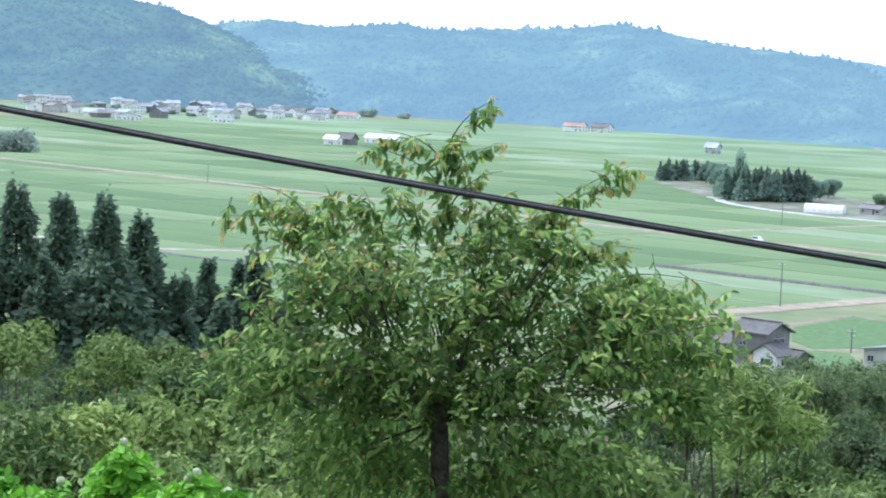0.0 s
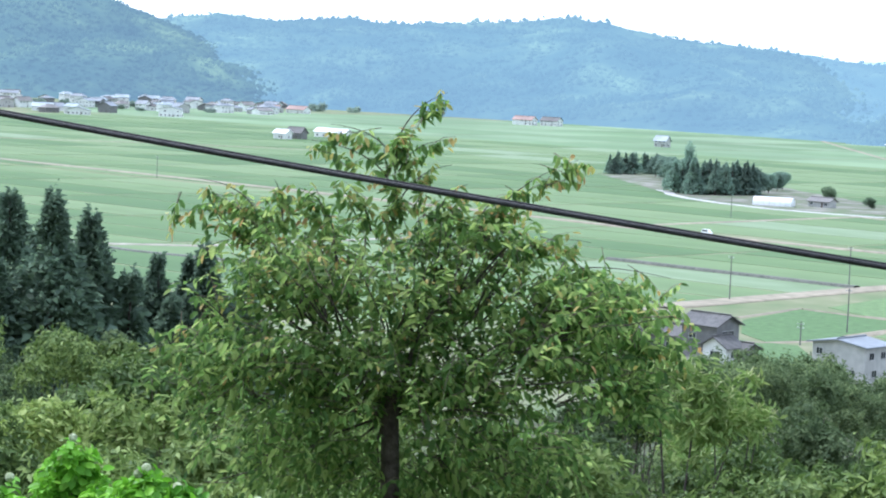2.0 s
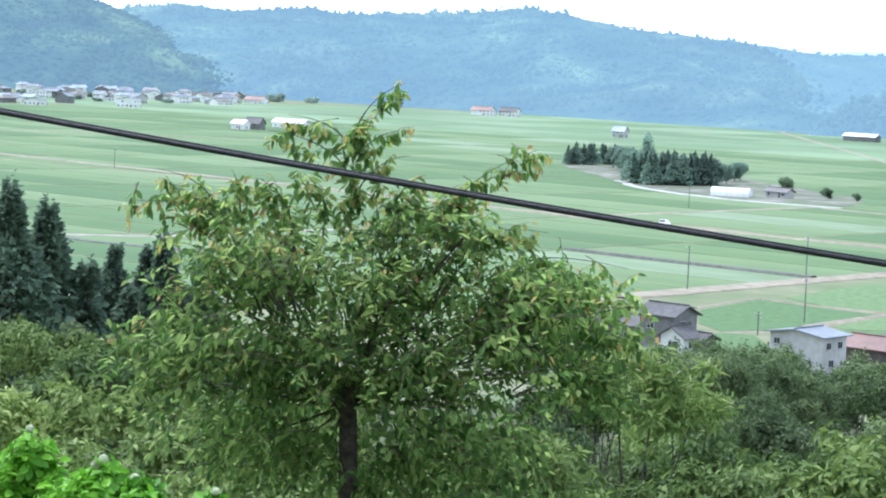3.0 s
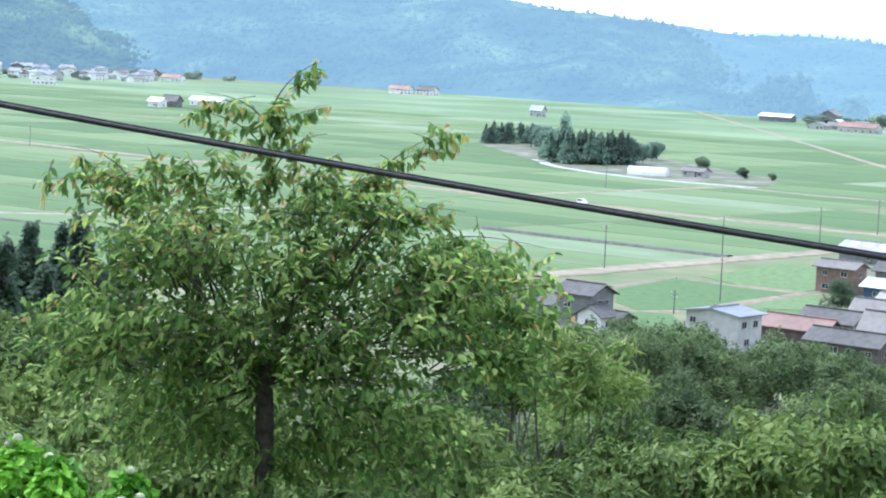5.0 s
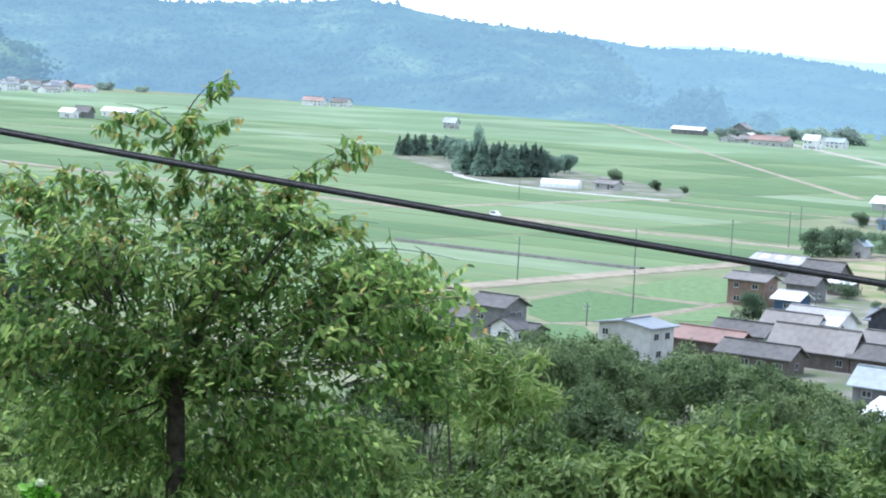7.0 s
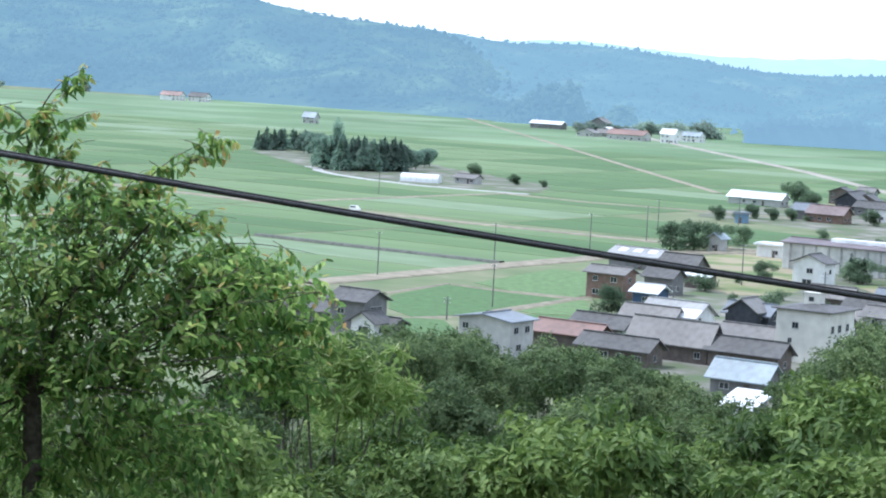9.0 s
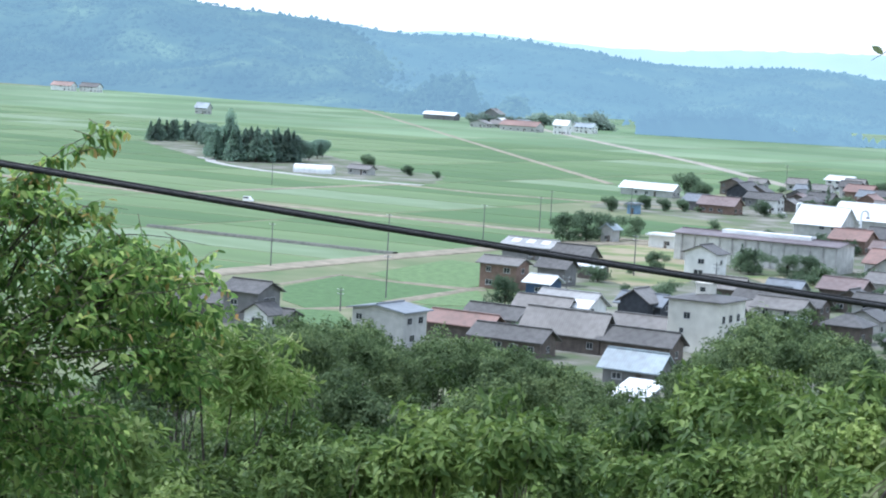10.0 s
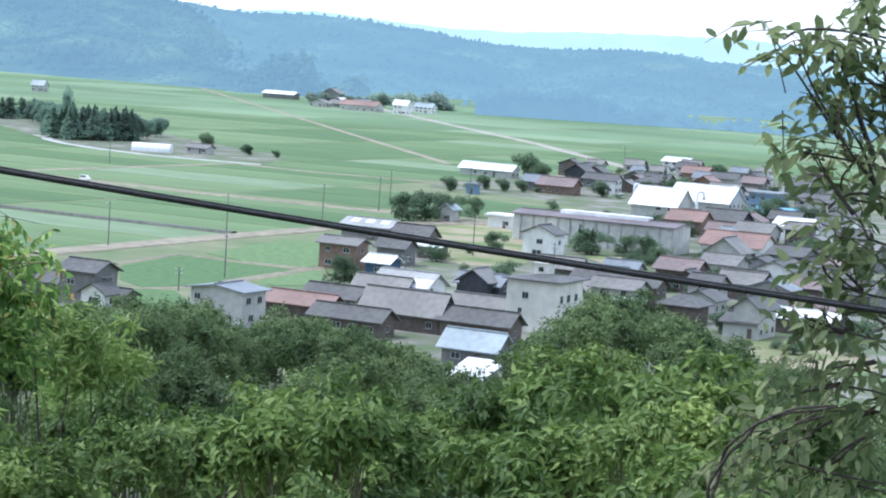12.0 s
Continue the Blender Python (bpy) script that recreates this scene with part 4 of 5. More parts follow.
building("shed", 34.9, 315.6, 4.5, 8.0, 2.8, "shed", 2.4, wall_grey, tin_white, "shed with a bright white sloping sheet roof")
warehouse = building("warehouse", 112.9, 576.0, 45.6, 12.0, 7.1, "gu", 0.8, wall_panel, tin_plum, "long grey concrete warehouse with a low rusty purple roof", windows=False)
for k in range(13):
    part("pilaster", box_mesh("pilaster", [(-43.6 + 3.6 * k, -0.35, 0, -43.2 + 3.6 * k, -0.002, 6.8)], concrete), warehouse)
part("skylight", box_mesh("skylight", [(-34, 4.2, 7.6, -9, 7.8, 8.8)], tin_white), warehouse, "long pale skylight strip on the ridge")
building("house", 78.3, 548.7, 8.4, 6.1, 6.0, "gv", 1.7, wall_white, slate, "white two-storey house with a dark roof", front=((-4.0, 3.3, 1.7, 1.2), (-4.6, 0.7, 2.6, 1.1)), side=((3.0, 3.3, 1.2, 1.1),))
building("shed", 107.2, 582.6, 6.6, 5.6, 3.2, "gv", 1.5, wall_brick, tin_rust, "small reddish brown shed beside the warehouse")
building("gymnasium", 136.3, 695.3, 15.0, 14.8, 5.0, "gu", 5.0, wall_pale, tin_white, "large hall with a bright white roof")
building("gymnasium", 158.2, 721.1, 20.4, 16.3, 5.4, "gu", 4.6, wall_pale, tin_white, "large white roofed hall beside another hall")
building("barn", 137.5, 885.1, 9.7, 7.9, 4.0, "gv", 3.0, wall_black, slate, "black barn with a steep gable")
building("shed", 107.1, 882.9, 22.4, 7.3, 3.0, "gu", 2.0, wall_pale, tin_white, "long farm shed with a white roof")
building("house", 118.7, 798.0, 13.5, 8.0, 3.4, "gu", 2.4, wall_brick, tin_rust, "reddish brown timber farmhouse by the paddies")
building("shed", 109.9, 811.7, 8.0, 7.9, 3.6, "gu", 2.0, wall_grey, tin_blue, "grey farm shed with a blue-grey roof")
building("house", 187.8, 775.8, 10.8, 11.3, 5.6, "flat", 0.4, wall_blue, tin_blue, "bright blue two-storey house with a flat roof")
building("shed", 176.5, 714.0, 13.8, 11.7, 3.0, "shed", 1.4, wall_grey, tarp_blue, "shed covered by a blue tarpaulin roof")
building("house", 135.1, 573.6, 16.2, 12.7, 3.4, "gu", 3.0, wall_white, tin_red, "house with a wide faded orange-red roof")
building("house", 125.5, 553.8, 8.9, 8.5, 3.6, "gv", 3.2, wall_pale, tin_grey, "grey gable house in the village")
building("house", 96.6, 406.6, 5.0, 9.7, 5.8, "gv", 2.0, wall_pale, slate, "two-storey beige house with a dark gable roof")
building("house", 96.0, 407.1, 6.1, 8.4, 3.0, "gu", 1.2, wall_pale, slate, "single-storey beige front wing with a dark roof")
building("house", 88.8, 425.6, 7.5, 6.9, 3.4, "hip", 1.9, wall_brown, slate, "dark brown house with a hipped tile roof")
building("house", 99.3, 457.3, 6.2, 6.9, 4.8, "gu", 1.6, wall_pale, slate, "house with pale walls and slate roof")
building("house", 85.1, 449.0, 7.3, 6.2, 4.6, "gu", 1.6, wall_brown, slate, "dark brown house with a slate roof")
building("house", 79.5, 463.4, 10.1, 6.8, 3.4, "gu", 2.0, wall_grey, slate, "low grey house with a slate roof")
building("house", 111.7, 474.3, 8.9, 9.4, 3.6, "gu", 2.0, wall_brown, tin_grey, "house with grey sheet roof")
building("house", 115.4, 514.0, 8.3, 9.9, 4.0, "gu", 1.8, wall_pale, tin_grey, "pale house with grey sheet roof")
building("house", 126.6, 505.5, 8.1, 11.7, 4.2, "gv", 1.8, wall_white, slate, "white gabled house in the village")
building("house", 103.2, 498.8, 9.4, 8.0, 3.6, "gu", 2.0, wall_brown, tin_rust, "brown house with a rusty roof")
building("house", 139.1, 545.4, 8.8, 11.5, 4.2, "gu", 1.8, wall_grey, slate, "grey house with a slate roof")
building("shed", 76.2, 423.3, 4.8, 5.7, 3.0, "shed", 1.0, wall_grey, tin_pale, "small shed with a pale sheet roof")
field_barn = building("barn", 39.1, 569.8, 13.5, 8.6, 3.5, "gu", 1.5, wall_grey, tin_light, "farm barn with a wide white sheet roof")
building("house", 46.5, 542.1, 9.4, 5.9, 4.2, "gu", 2.2, wall_grey, slate, "dark roofed farmhouse by the paddies")
building("house", 38.8, 508.9, 7.1, 5.5, 4.2, "gu", 1.6, wall_grey, slate, "grey walled house with slate roof")
building("shed", 48.5, 529.3, 5.9, 4.5, 2.8, "shed", 0.8, wall_brown, tin_white, "open shed with a pale sheet roof")
building("house", 139.4, 854.6, 8.8, 7.8, 3.4, "gu", 1.8, wall_grey, slate, "farmhouse with dark roof")
building("house", 160.5, 887.9, 8.7, 9.7, 3.4, "gv", 2.0, wall_grey, slate, "grey gabled farmhouse at the village edge")
building("house", 200.1, 1003.8, 11.4, 10.0, 5.0, "gu", 1.6, wall_white, tin_white, "white house with white roof")
building("house", 166.8, 872.8, 9.5, 8.5, 3.4, "gu", 2.0, wall_brown, slate, "brown farmhouse with slate roof")
building("house", 193.7, 928.6, 11.0, 9.5, 4.2, "gu", 2.4, wall_brick, tin_red, "farmhouse with faded red roof")
building("house", 178.0, 801.7, 10.4, 11.0, 4.6, "gu", 2.4, wall_grey, tin_grey, "farmhouse with grey sheet roof")
building("house", 198.7, 896.5, 10.6, 10.9, 4.2, "gu", 2.0, wall_pale, slate, "pale farmhouse with slate roof")
building("house", 211.4, 902.0, 9.7, 11.4, 4.6, "gv", 2.2, wall_pale, slate, "pale gabled farmhouse at the village edge")
building("house", 182.6, 861.4, 7.9, 8.9, 4.2, "gv", 2.2, wall_brick, tin_red, "small brick-coloured house with red roof")
building("house", 223.8, 868.4, 11.7, 14.7, 4.4, "gu", 2.2, wall_grey, slate, "grey house with slate roof")
building("house", 205.1, 771.0, 12.4, 16.1, 4.4, "gu", 2.2, wall_pale, slate, "pale house with slate roof")
building("house", 180.6, 657.6, 10.6, 14.2, 4.4, "gu", 2.2, wall_white, slate, "white house with slate roof")
building("house", 159.4, 557.2, 10.5, 15.6, 4.6, "gu", 2.2, wall_grey, tin_grey, "grey house with sheet roof")
building("house", 134.7, 648.4, 10.5, 9.5, 4.2, "gu", 2.4, wall_brick, tin_red, "house with brick coloured walls and red roof")
building("house", 150.4, 666.6, 12.6, 10.3, 3.6, "gu", 2.6, wall_black, slate, "black walled storehouse with tiled roof")
building("house", 148.6, 622.2, 10.0, 10.0, 4.0, "gu", 2.0, wall_pale, tin_grey, "pale house with grey roof")
building("house", 166.5, 649.0, 10.5, 11.0, 4.0, "gu", 2.0, wall_white, tin_white, "white walled house with pale roof")
building("shed", 113.0, 415.9, 12.3, 8.9, 3.0, "gu", 1.2, wall_brown, tin_white, "low shed with a white sheet roof")
building("house", 131.3, 456.7, 9.8, 12.9, 4.4, "gu", 2.0, wall_grey, slate, "grey house with slate roof")
building("shed", 81.6, 774.4, 3.0, 4.5, 3.2, "flat", 0.3, wall_blue, tin_blue, "small bright blue hut beside the paddies")
building("shed", 61.8, 643.3, 3.6, 4.5, 4.0, "gv", 1.2, wall_pale, tin_pale, "pale upright storehouse beside the meadow")
building("shed", 78.0, 632.3, 7.7, 4.5, 3.4, "flat", 0.3, wall_white, tin_white, "long white storage box")
# This farmhouse has its haze put in by pale wall and roof colours.
building("house", -136.0, 1606.0, 10.3, 5.5, 5.0, "gu", 3.0, wall_pale, tin_pale, "lone farmhouse behind the grove, pale with haze")
building("shed", -12.0, 926.0, 9.7, 5.5, 2.6, "gu", 1.2, wall_pale, tin_grey, "low grey nursery shed")
building("hall", 96.0, 1611.4, 29.0, 12.0, 4.2, "gu", 3.0, wall_pale, tin_red, "distant farm hall with a red and white roof")
building("house", 116.8, 1595.1, 10.8, 6.8, 7.0, "gu", 3.0, wall_white, tin_white, "distant white house under the hills")
building("house", 79.7, 1844.1, 15.8, 9.3, 6.0, "gv", 4.0, wall_grey, tin_grey, "distant grey barn below the wood")
building("shed", 42.3, 1798.4, 28.5, 8.7, 4.0, "gu", 2.0, wall_grey, tin_white, "distant long shed with pale roof")
building("shed", -334.2, 1461.8, 28.9, 6.3, 4.0, "gu", 2.0, wall_white, tin_white, "long pale sheds on the plain")
building("house", -351.6, 1412.1, 13.5, 5.5, 4.5, "gu", 3.0, wall_grey, slate, "farmhouse between pale sheds")
building("shed", -358.9, 1401.3, 11.4, 5.5, 4.0, "gu", 2.0, wall_white, tin_white, "pale farm shed on the plain")
building("house", -297.9, 2062.9, 23.0, 8.0, 5.0, "gu", 3.0, wall_white, tin_red, "distant farmhouse with a red roof")
building("house", -545.0, 2090.0, 22.0, 9.0, 4.0, "gu", 3.0, wall_pale, tin_red, "red roofed farmhouse at the end of the far town")
building("house", -520.0, 2095.0, 24.0, 9.0, 4.0, "gu", 3.0, wall_white, tin_red, "long red roofed house at the end of the far town")
building("house", -275.1, 2067.5, 20.1, 8.1, 5.0, "gu", 3.0, wall_white, slate, "distant farmhouse below the wooded hills")
block = building("apartment_block", 58.2, 398.6, 10.1, 11.0, 9.4, "hip", 0.7, wall_cream, slate, "three-storey cream concrete block with a dark low roof", front=((-6.4, 6.0, 1.3, 1.2), (-7.3, 3.4, 0.8, 0.9), (-6.8, 0.9, 1.0, 0.8)), side=((1.6, 5.6, 1.2, 1.4), (4.6, 5.6, 1.4, 1.4), (8.0, 5.6, 1.3, 1.4), (3.0, 2.8, 1.4, 1.3)))

block_hut()


def roof_sheet(parent, x0, x1, y0, y1, h, slope, mat, label):
    """A sheet laid on the front slope of a roof."""
    v = [(x, y, h + slope * y + dz) for dz in (0.21, 0.27) for x, y in ((x0, y0), (x1, y0), (x1, y1), (x0, y1))]
    f = [(3, 2, 1, 0), (4, 5, 6, 7), (0, 1, 5, 4), (1, 2, 6, 5), (2, 3, 7, 6), (3, 0, 4, 7)]
    part("roof_sheet", mesh_of("roof_sheet", v, f, mat), parent, label)


roof_sheet(gable_house, -11.9, 0.6, -0.78, 1.7, 4.6, 2.2 / 3.95, tin_white, "bright white sheet over the eaves")
for k in range(3):
    roof_sheet(field_barn, -11.8 + 4.2 * k, -9.6 + 4.2 * k, 1.4, 3.4, 3.5, 1.5 / 4.3, tin_white, "pale skylight sheet")


def ventilation_duct(x, y, height):
    root = tagged(new("ventilation_duct"), "white curved ventilation duct beside the large halls", "duct")
    root.location = (x, y, 0)
    a = np.linspace(0, math.pi, 9)
    pts = np.concatenate([[(0, 0, -0.2), (0, 0, height * 0.5)], np.stack([1.1 - 1.1 * np.cos(a), 0 * a, height + 1.1 * np.sin(a)], 1), [(2.2, 0, height - 0.8)]])
    part("pipe", tubes("pipe", [(pts, [0.45] * len(pts))], tin_white, 10), root)
    part("cap", tubes("cap", [(np.array([(2.2, 0, height - 0.9), (2.2, 0, height - 1.5)]), [0.5, 0.75])], metal_mat, 10), root, "grey metal outlet")
    return root


for dx, dy, dh in ((146.4, 713.0, 8.0), (163.6, 741.0, 8.5), (142.5, 806.0, 4.0)):
    ventilation_duct(dx, dy, dh)

# the rest of the village: houses set row by row between those above
taken = [Vector(ob.matrix_basis.translation) for ob in scene.objects if ob.parent is None and ob.get("category") in ("house", "shed", "barn", "gymnasium", "apartment block", "porch")]
rv = random.Random(31)
for lo, hi, near, far, count in ((8.6, 15.5, 425, 560, 26), (11.6, 16.0, 560, 760, 16), (8.2, 15.5, 790, 1020, 26)):
    tries = 0
    while count and tries < 400:
        tries += 1
        a, d = radians(rv.uniform(lo, hi)), rv.uniform(near, far)
        p = Vector((d * math.sin(a), d * math.cos(a), 0))
        if min((p - q).length for q in taken) < 12.5 or (p - Vector((95, 590, 0))).length < 34 or (p - Vector((106, 556, 0))).length < 34 or (p - Vector((86, 530, 0))).length < 32:
            continue
        taken.append(p)
        count -= 1
        w = rv.randrange(5)
        r = rv.randrange(5)
        building("house", p.x, p.y, rv.uniform(6.5, 10), rv.uniform(5, 7), rv.choice((2.9, 3.2, 5.0)), rv.choice(("gu", "gu", "gv", "hip")), rv.uniform(1.5, 2.2),
                 (wall_grey, wall_mid, wall_brown, wall_white, wall_pale)[w], (slate, slate, tin_grey, tin_rust, tin_blue)[r],
                 ("dark grey-walled", "grey-walled", "brown-walled", "white-walled", "pale-walled")[w] + " village house with a "
                 + ("dark slate roof", "dark slate roof", "grey sheet roof", "rusty sheet roof", "blue-grey sheet roof")[r])

for k in range(9):   # the hamlet below the wooded foot
    building("house", rv.uniform(62, 150), rv.uniform(1640, 1820), rv.uniform(9, 15), rv.uniform(6, 9), rv.choice((3.0, 4.6)), rv.choice(("gu", "gv")), 2.4,
             (wall_white, wall_pale, wall_grey)[k % 3], (tin_pale, tin_grey, tin_white)[k % 3], ("white", "pale", "grey")[k % 3] + " farmhouse in the hamlet below the ridge")

rng_town = random.Random(5)
TOWN_WALLS = (wall_white, wall_white, wall_pale, wall_white, wall_grey)
TOWN_ROOFS = (tin_blue, tin_blue, tin_grey, slate, tin_pale)
for lo, hi, near, far, count in ((-22.0, -19.2, 1820, 2380, 24), (-19.0, -16.0, 1850, 2360, 28), (-15.9, -14.2, 2050, 2380, 14)):
    for k in range(count):
        a, d = radians(rng_town.uniform(lo, hi)), rng_town.uniform(near, far)
        w = rng_town.randrange(5)
        building("house", d * math.sin(a), d * math.cos(a), rng_town.uniform(10, 18), rng_town.uniform(7, 11), rng_town.choice((3.8, 6.0, 6.4)), rng_town.choice(("gu", "gv", "hip")),
                 rng_town.uniform(1.8, 3), TOWN_WALLS[w], TOWN_ROOFS[rng_town.randrange(5)],
                 ("white plastered house", "white house", "pale grey house", "white two-storey house", "dark grey timber house")[w] + " in the far town below the hills",
                 turn=rng_town.choice((-20, 5, 30, 60)))

for px, py, ph, arms in ((-27.7, 517.8, 10.2, 1), (-1.4, 570.6, 10, 1), (24.6, 627.5, 10, 1), (69.9, 488.9, 9, 2), (58.0, 544.1, 10, 2), (78.7, 759.7, 10, 1), (42.6, 668.2, 10.5, 1),
                        (48.3, 705.8, 10.5, 1), (166.2, 970.1, 12, 2), (-280.9, 888.9, 9, 1), (-45.4, 829.3, 8, 0), (-1.0, 464.4, 9, 1), (-9.6, 437, 4.6, 2), (34.0, 441, 9, 2)):
    utility_pole(px, py, ph, "grey concrete utility pole with a crossarm" if arms else "plain slender grey pole by the field road", arms, turn=-32)


def greenhouse(x, y, length, width, height):
    """A film-covered tunnel with hoops."""
    root = tagged(new("greenhouse"), "white film-covered tunnel greenhouse beside the grove", "greenhouse")
    root.matrix_basis = pose(x, y, 0, 0, 0, -14)
    a = np.linspace(0, math.pi, 13)
    v, f = [], []
    for X in (0, length):
        v += [(X, -width / 2 * math.cos(t), height * min(1, math.sin(t) ** 0.6 + 0.02)) for t in a]
    f = [(i, i + 1, 14 + i, 13 + i) for i in range(12)] + [tuple(range(12, -1, -1)), tuple(range(13, 26))]
    part("cover", mesh_of("cover", v, f, film_white), root)
    for k in range(8):
        X = length * k / 7
        pts = np.array([(X, -(width / 2 + 0.03) * math.cos(t), (height + 0.03) * min(1, math.sin(t) ** 0.6 + 0.02)) for t in a])
        part("hoop", tubes("hoop", [(pts, [0.03] * 13)], metal_mat, 4), root)
    return root


greenhouse(-41.5, 926, 16.0, 6.0, 3.4)


def small_car(x, y, turn, z=0.30, label="small white van on the gravel farm road"):
    root = tagged(new("car"), label, "car")
    root.matrix_basis = pose(x, y, z, 0, 0, turn)
    side = [(-1.7, 0.35), (-1.7, 1.0), (-1.55, 1.75), (0.55, 1.8), (1.15, 1.05), (1.7, 0.9), (1.72, 0.35)]
    v = [(X, s * 0.74 * (0.88 if Z > 1.2 else 1), Z) for s in (-1, 1) for X, Z in side]
    n = len(side)
    f = [tuple(range(n)), tuple(range(2 * n - 1, n - 1, -1))] + [(i, i + n, (i + 1) % n + n, (i + 1) % n) for i in range(n)]
    part("body", mesh_of("body", v, [tuple(reversed(q)) for q in f], car_paint), root)
    for s in (-1, 1):
        part("side_window", box_mesh("side_window", [(-1.4, s * 0.70 - 0.02, 1.15, 0.6, s * 0.70 + 0.02, 1.6)], window_glass), root)
        for X in (-1.1, 1.1):
            part("wheel", tubes("wheel", [(np.array([(X, s * 0.62, 0.29), (X, s * 0.76, 0.29)]), [0.29, 0.29])], tyre_mat, 14), root)
    return root


small_car(-47.0, 726.1, -32)
for cx, cy, turn in ((27.1, 397.4, -32), (146.4, 842.0, 20), (136.8, 799.8, 60)):
    small_car(cx, cy, turn, 0.04, "small white van parked between village houses")

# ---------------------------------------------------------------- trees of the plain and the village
grove_cedar = conifer("cedar_tree", 12, 4.4, grove_leaf_hazed, "dark cedar in the grove amid the paddies", 11, tufts=2200, tuft=1.1)
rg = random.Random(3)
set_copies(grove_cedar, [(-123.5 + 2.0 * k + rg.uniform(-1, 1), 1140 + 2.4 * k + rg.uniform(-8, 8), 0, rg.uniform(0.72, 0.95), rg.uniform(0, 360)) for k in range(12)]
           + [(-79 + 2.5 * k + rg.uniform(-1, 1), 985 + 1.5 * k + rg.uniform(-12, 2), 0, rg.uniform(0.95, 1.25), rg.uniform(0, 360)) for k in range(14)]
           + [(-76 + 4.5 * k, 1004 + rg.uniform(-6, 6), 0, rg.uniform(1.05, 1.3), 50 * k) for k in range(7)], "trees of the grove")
grove_round = round_tree("broadleaf_tree", 12, 4.5, grove_leaf_hazed, "round dark broadleaf tree in the grove", 12, twigs=900, leaf=0.7)
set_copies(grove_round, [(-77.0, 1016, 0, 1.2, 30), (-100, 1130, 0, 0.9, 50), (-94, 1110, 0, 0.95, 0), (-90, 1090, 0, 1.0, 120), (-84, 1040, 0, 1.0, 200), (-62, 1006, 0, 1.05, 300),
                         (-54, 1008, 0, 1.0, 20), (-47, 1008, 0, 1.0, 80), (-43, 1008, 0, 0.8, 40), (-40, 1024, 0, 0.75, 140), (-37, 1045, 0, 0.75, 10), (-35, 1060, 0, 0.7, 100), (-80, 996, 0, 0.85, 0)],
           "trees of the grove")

tall_tree = round_tree("broadleaf_tree", 22, 4.0, grove_leaf_hazed, "tall narrow dark tree standing out of the grove", 22, twigs=900, leaf=0.7)
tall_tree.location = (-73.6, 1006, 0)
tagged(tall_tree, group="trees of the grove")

village_tree = round_tree("village_tree", 7, 3.2, village_leaf, "dense green tree in the village", 13, twigs=520, leaf=0.42)
set_copies(village_tree, [(47.6, 640, 0, 1.2, 0), (54.6, 645, 0, 1.25, 60), (61.0, 652, 0, 1.15, 100), (71.3, 672, 0, 0.9, 200), (64.8, 562, 0, 0.7, 20), (23.4, 463, 0, 0.9, 140),
                          (89, 566, 0, 0.95, 10), (103, 561, 0, 0.9, 200), (99, 568, 0, 0.8, 250)], "trees of the village")
garden_tree = round_tree("garden_tree", 7, 3.4, village_leaf, "bushy green tree beside a farmhouse", 23, twigs=520, leaf=0.42)
set_copies(garden_tree, [(116, 897, 0, 1.5, 0), (119.7, 880, 0, 1.1, 90), (74.5, 784, 0, 0.8, 0), (88.9, 806, 0, 0.8, 50),
                          (205.6, 955, 0, 1.1, 10), (168, 700, 0, 1.3, 70), (175, 690, 0, 1.2, 170), (-11.8, 978, 0, 1.0, 40), (5, 940, 0, 0.7, 90), (16.5, 932, 0, 0.5, 0),
                          (95, 800, 0, 0.7, 0), (102, 802, 0, 0.7, 30), (82, 785, 0, 0.6, 90), (130, 800, 0, 0.9, 90), (150, 815, 0, 0.9, 10),
                          (160, 830, 0, 1.0, 210), (110, 500, 0, 0.7, 20), (92, 415, 0, 0.6, 0), (70, 470, 0, 0.6, 0), (148, 575, 0, 0.9, 0), (155, 600, 0, 0.8, 99), (185, 760, 0, 0.9, 33),
                          (104, 425, 0, 0.8, 12)], "trees of the village")
garden_bush = round_tree("garden_bush", 2.6, 1.7, village_leaf, "clipped green bush in a village garden", 18, twigs=130, leaf=0.3)
rb = random.Random(77)
bushes = []
while len(bushes) < 135:
    a, d = radians(rb.uniform(1.5, 16)), rb.choice((rb.uniform(395, 560), rb.uniform(560, 740), rb.uniform(790, 1000)))
    p = Vector((d * math.sin(a), d * math.cos(a), 0))
    if a < radians(4) and d > 430 or d > 560 and a < radians(7.5) or min((p - q).length for q in taken) < 4.5:
        continue
    bushes.append((p.x, p.y, -0.05, rb.uniform(0.7, 1.9), rb.uniform(0, 360)))
set_copies(garden_bush, bushes, "garden bushes")
cypress = conifer("cypress_tree", 9, 1.5, cedar_leaf, "narrow dark conifer in the village", 14, tufts=900, tuft=0.6)
set_copies(cypress, [(160.8, 885, 0, 1.1, 0), (165.5, 870, 0, 1.0, 70), (87.2, 567, 0, 0.85, 0), (90.3, 566, 0, 0.75, 150)], "conifers of the village")
far_tree = round_tree("far_tree", 7, 6, belt_leaf_hazed, "distant tree in a belt across the plain", 15, twigs=260, leaf=1.3)
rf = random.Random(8)
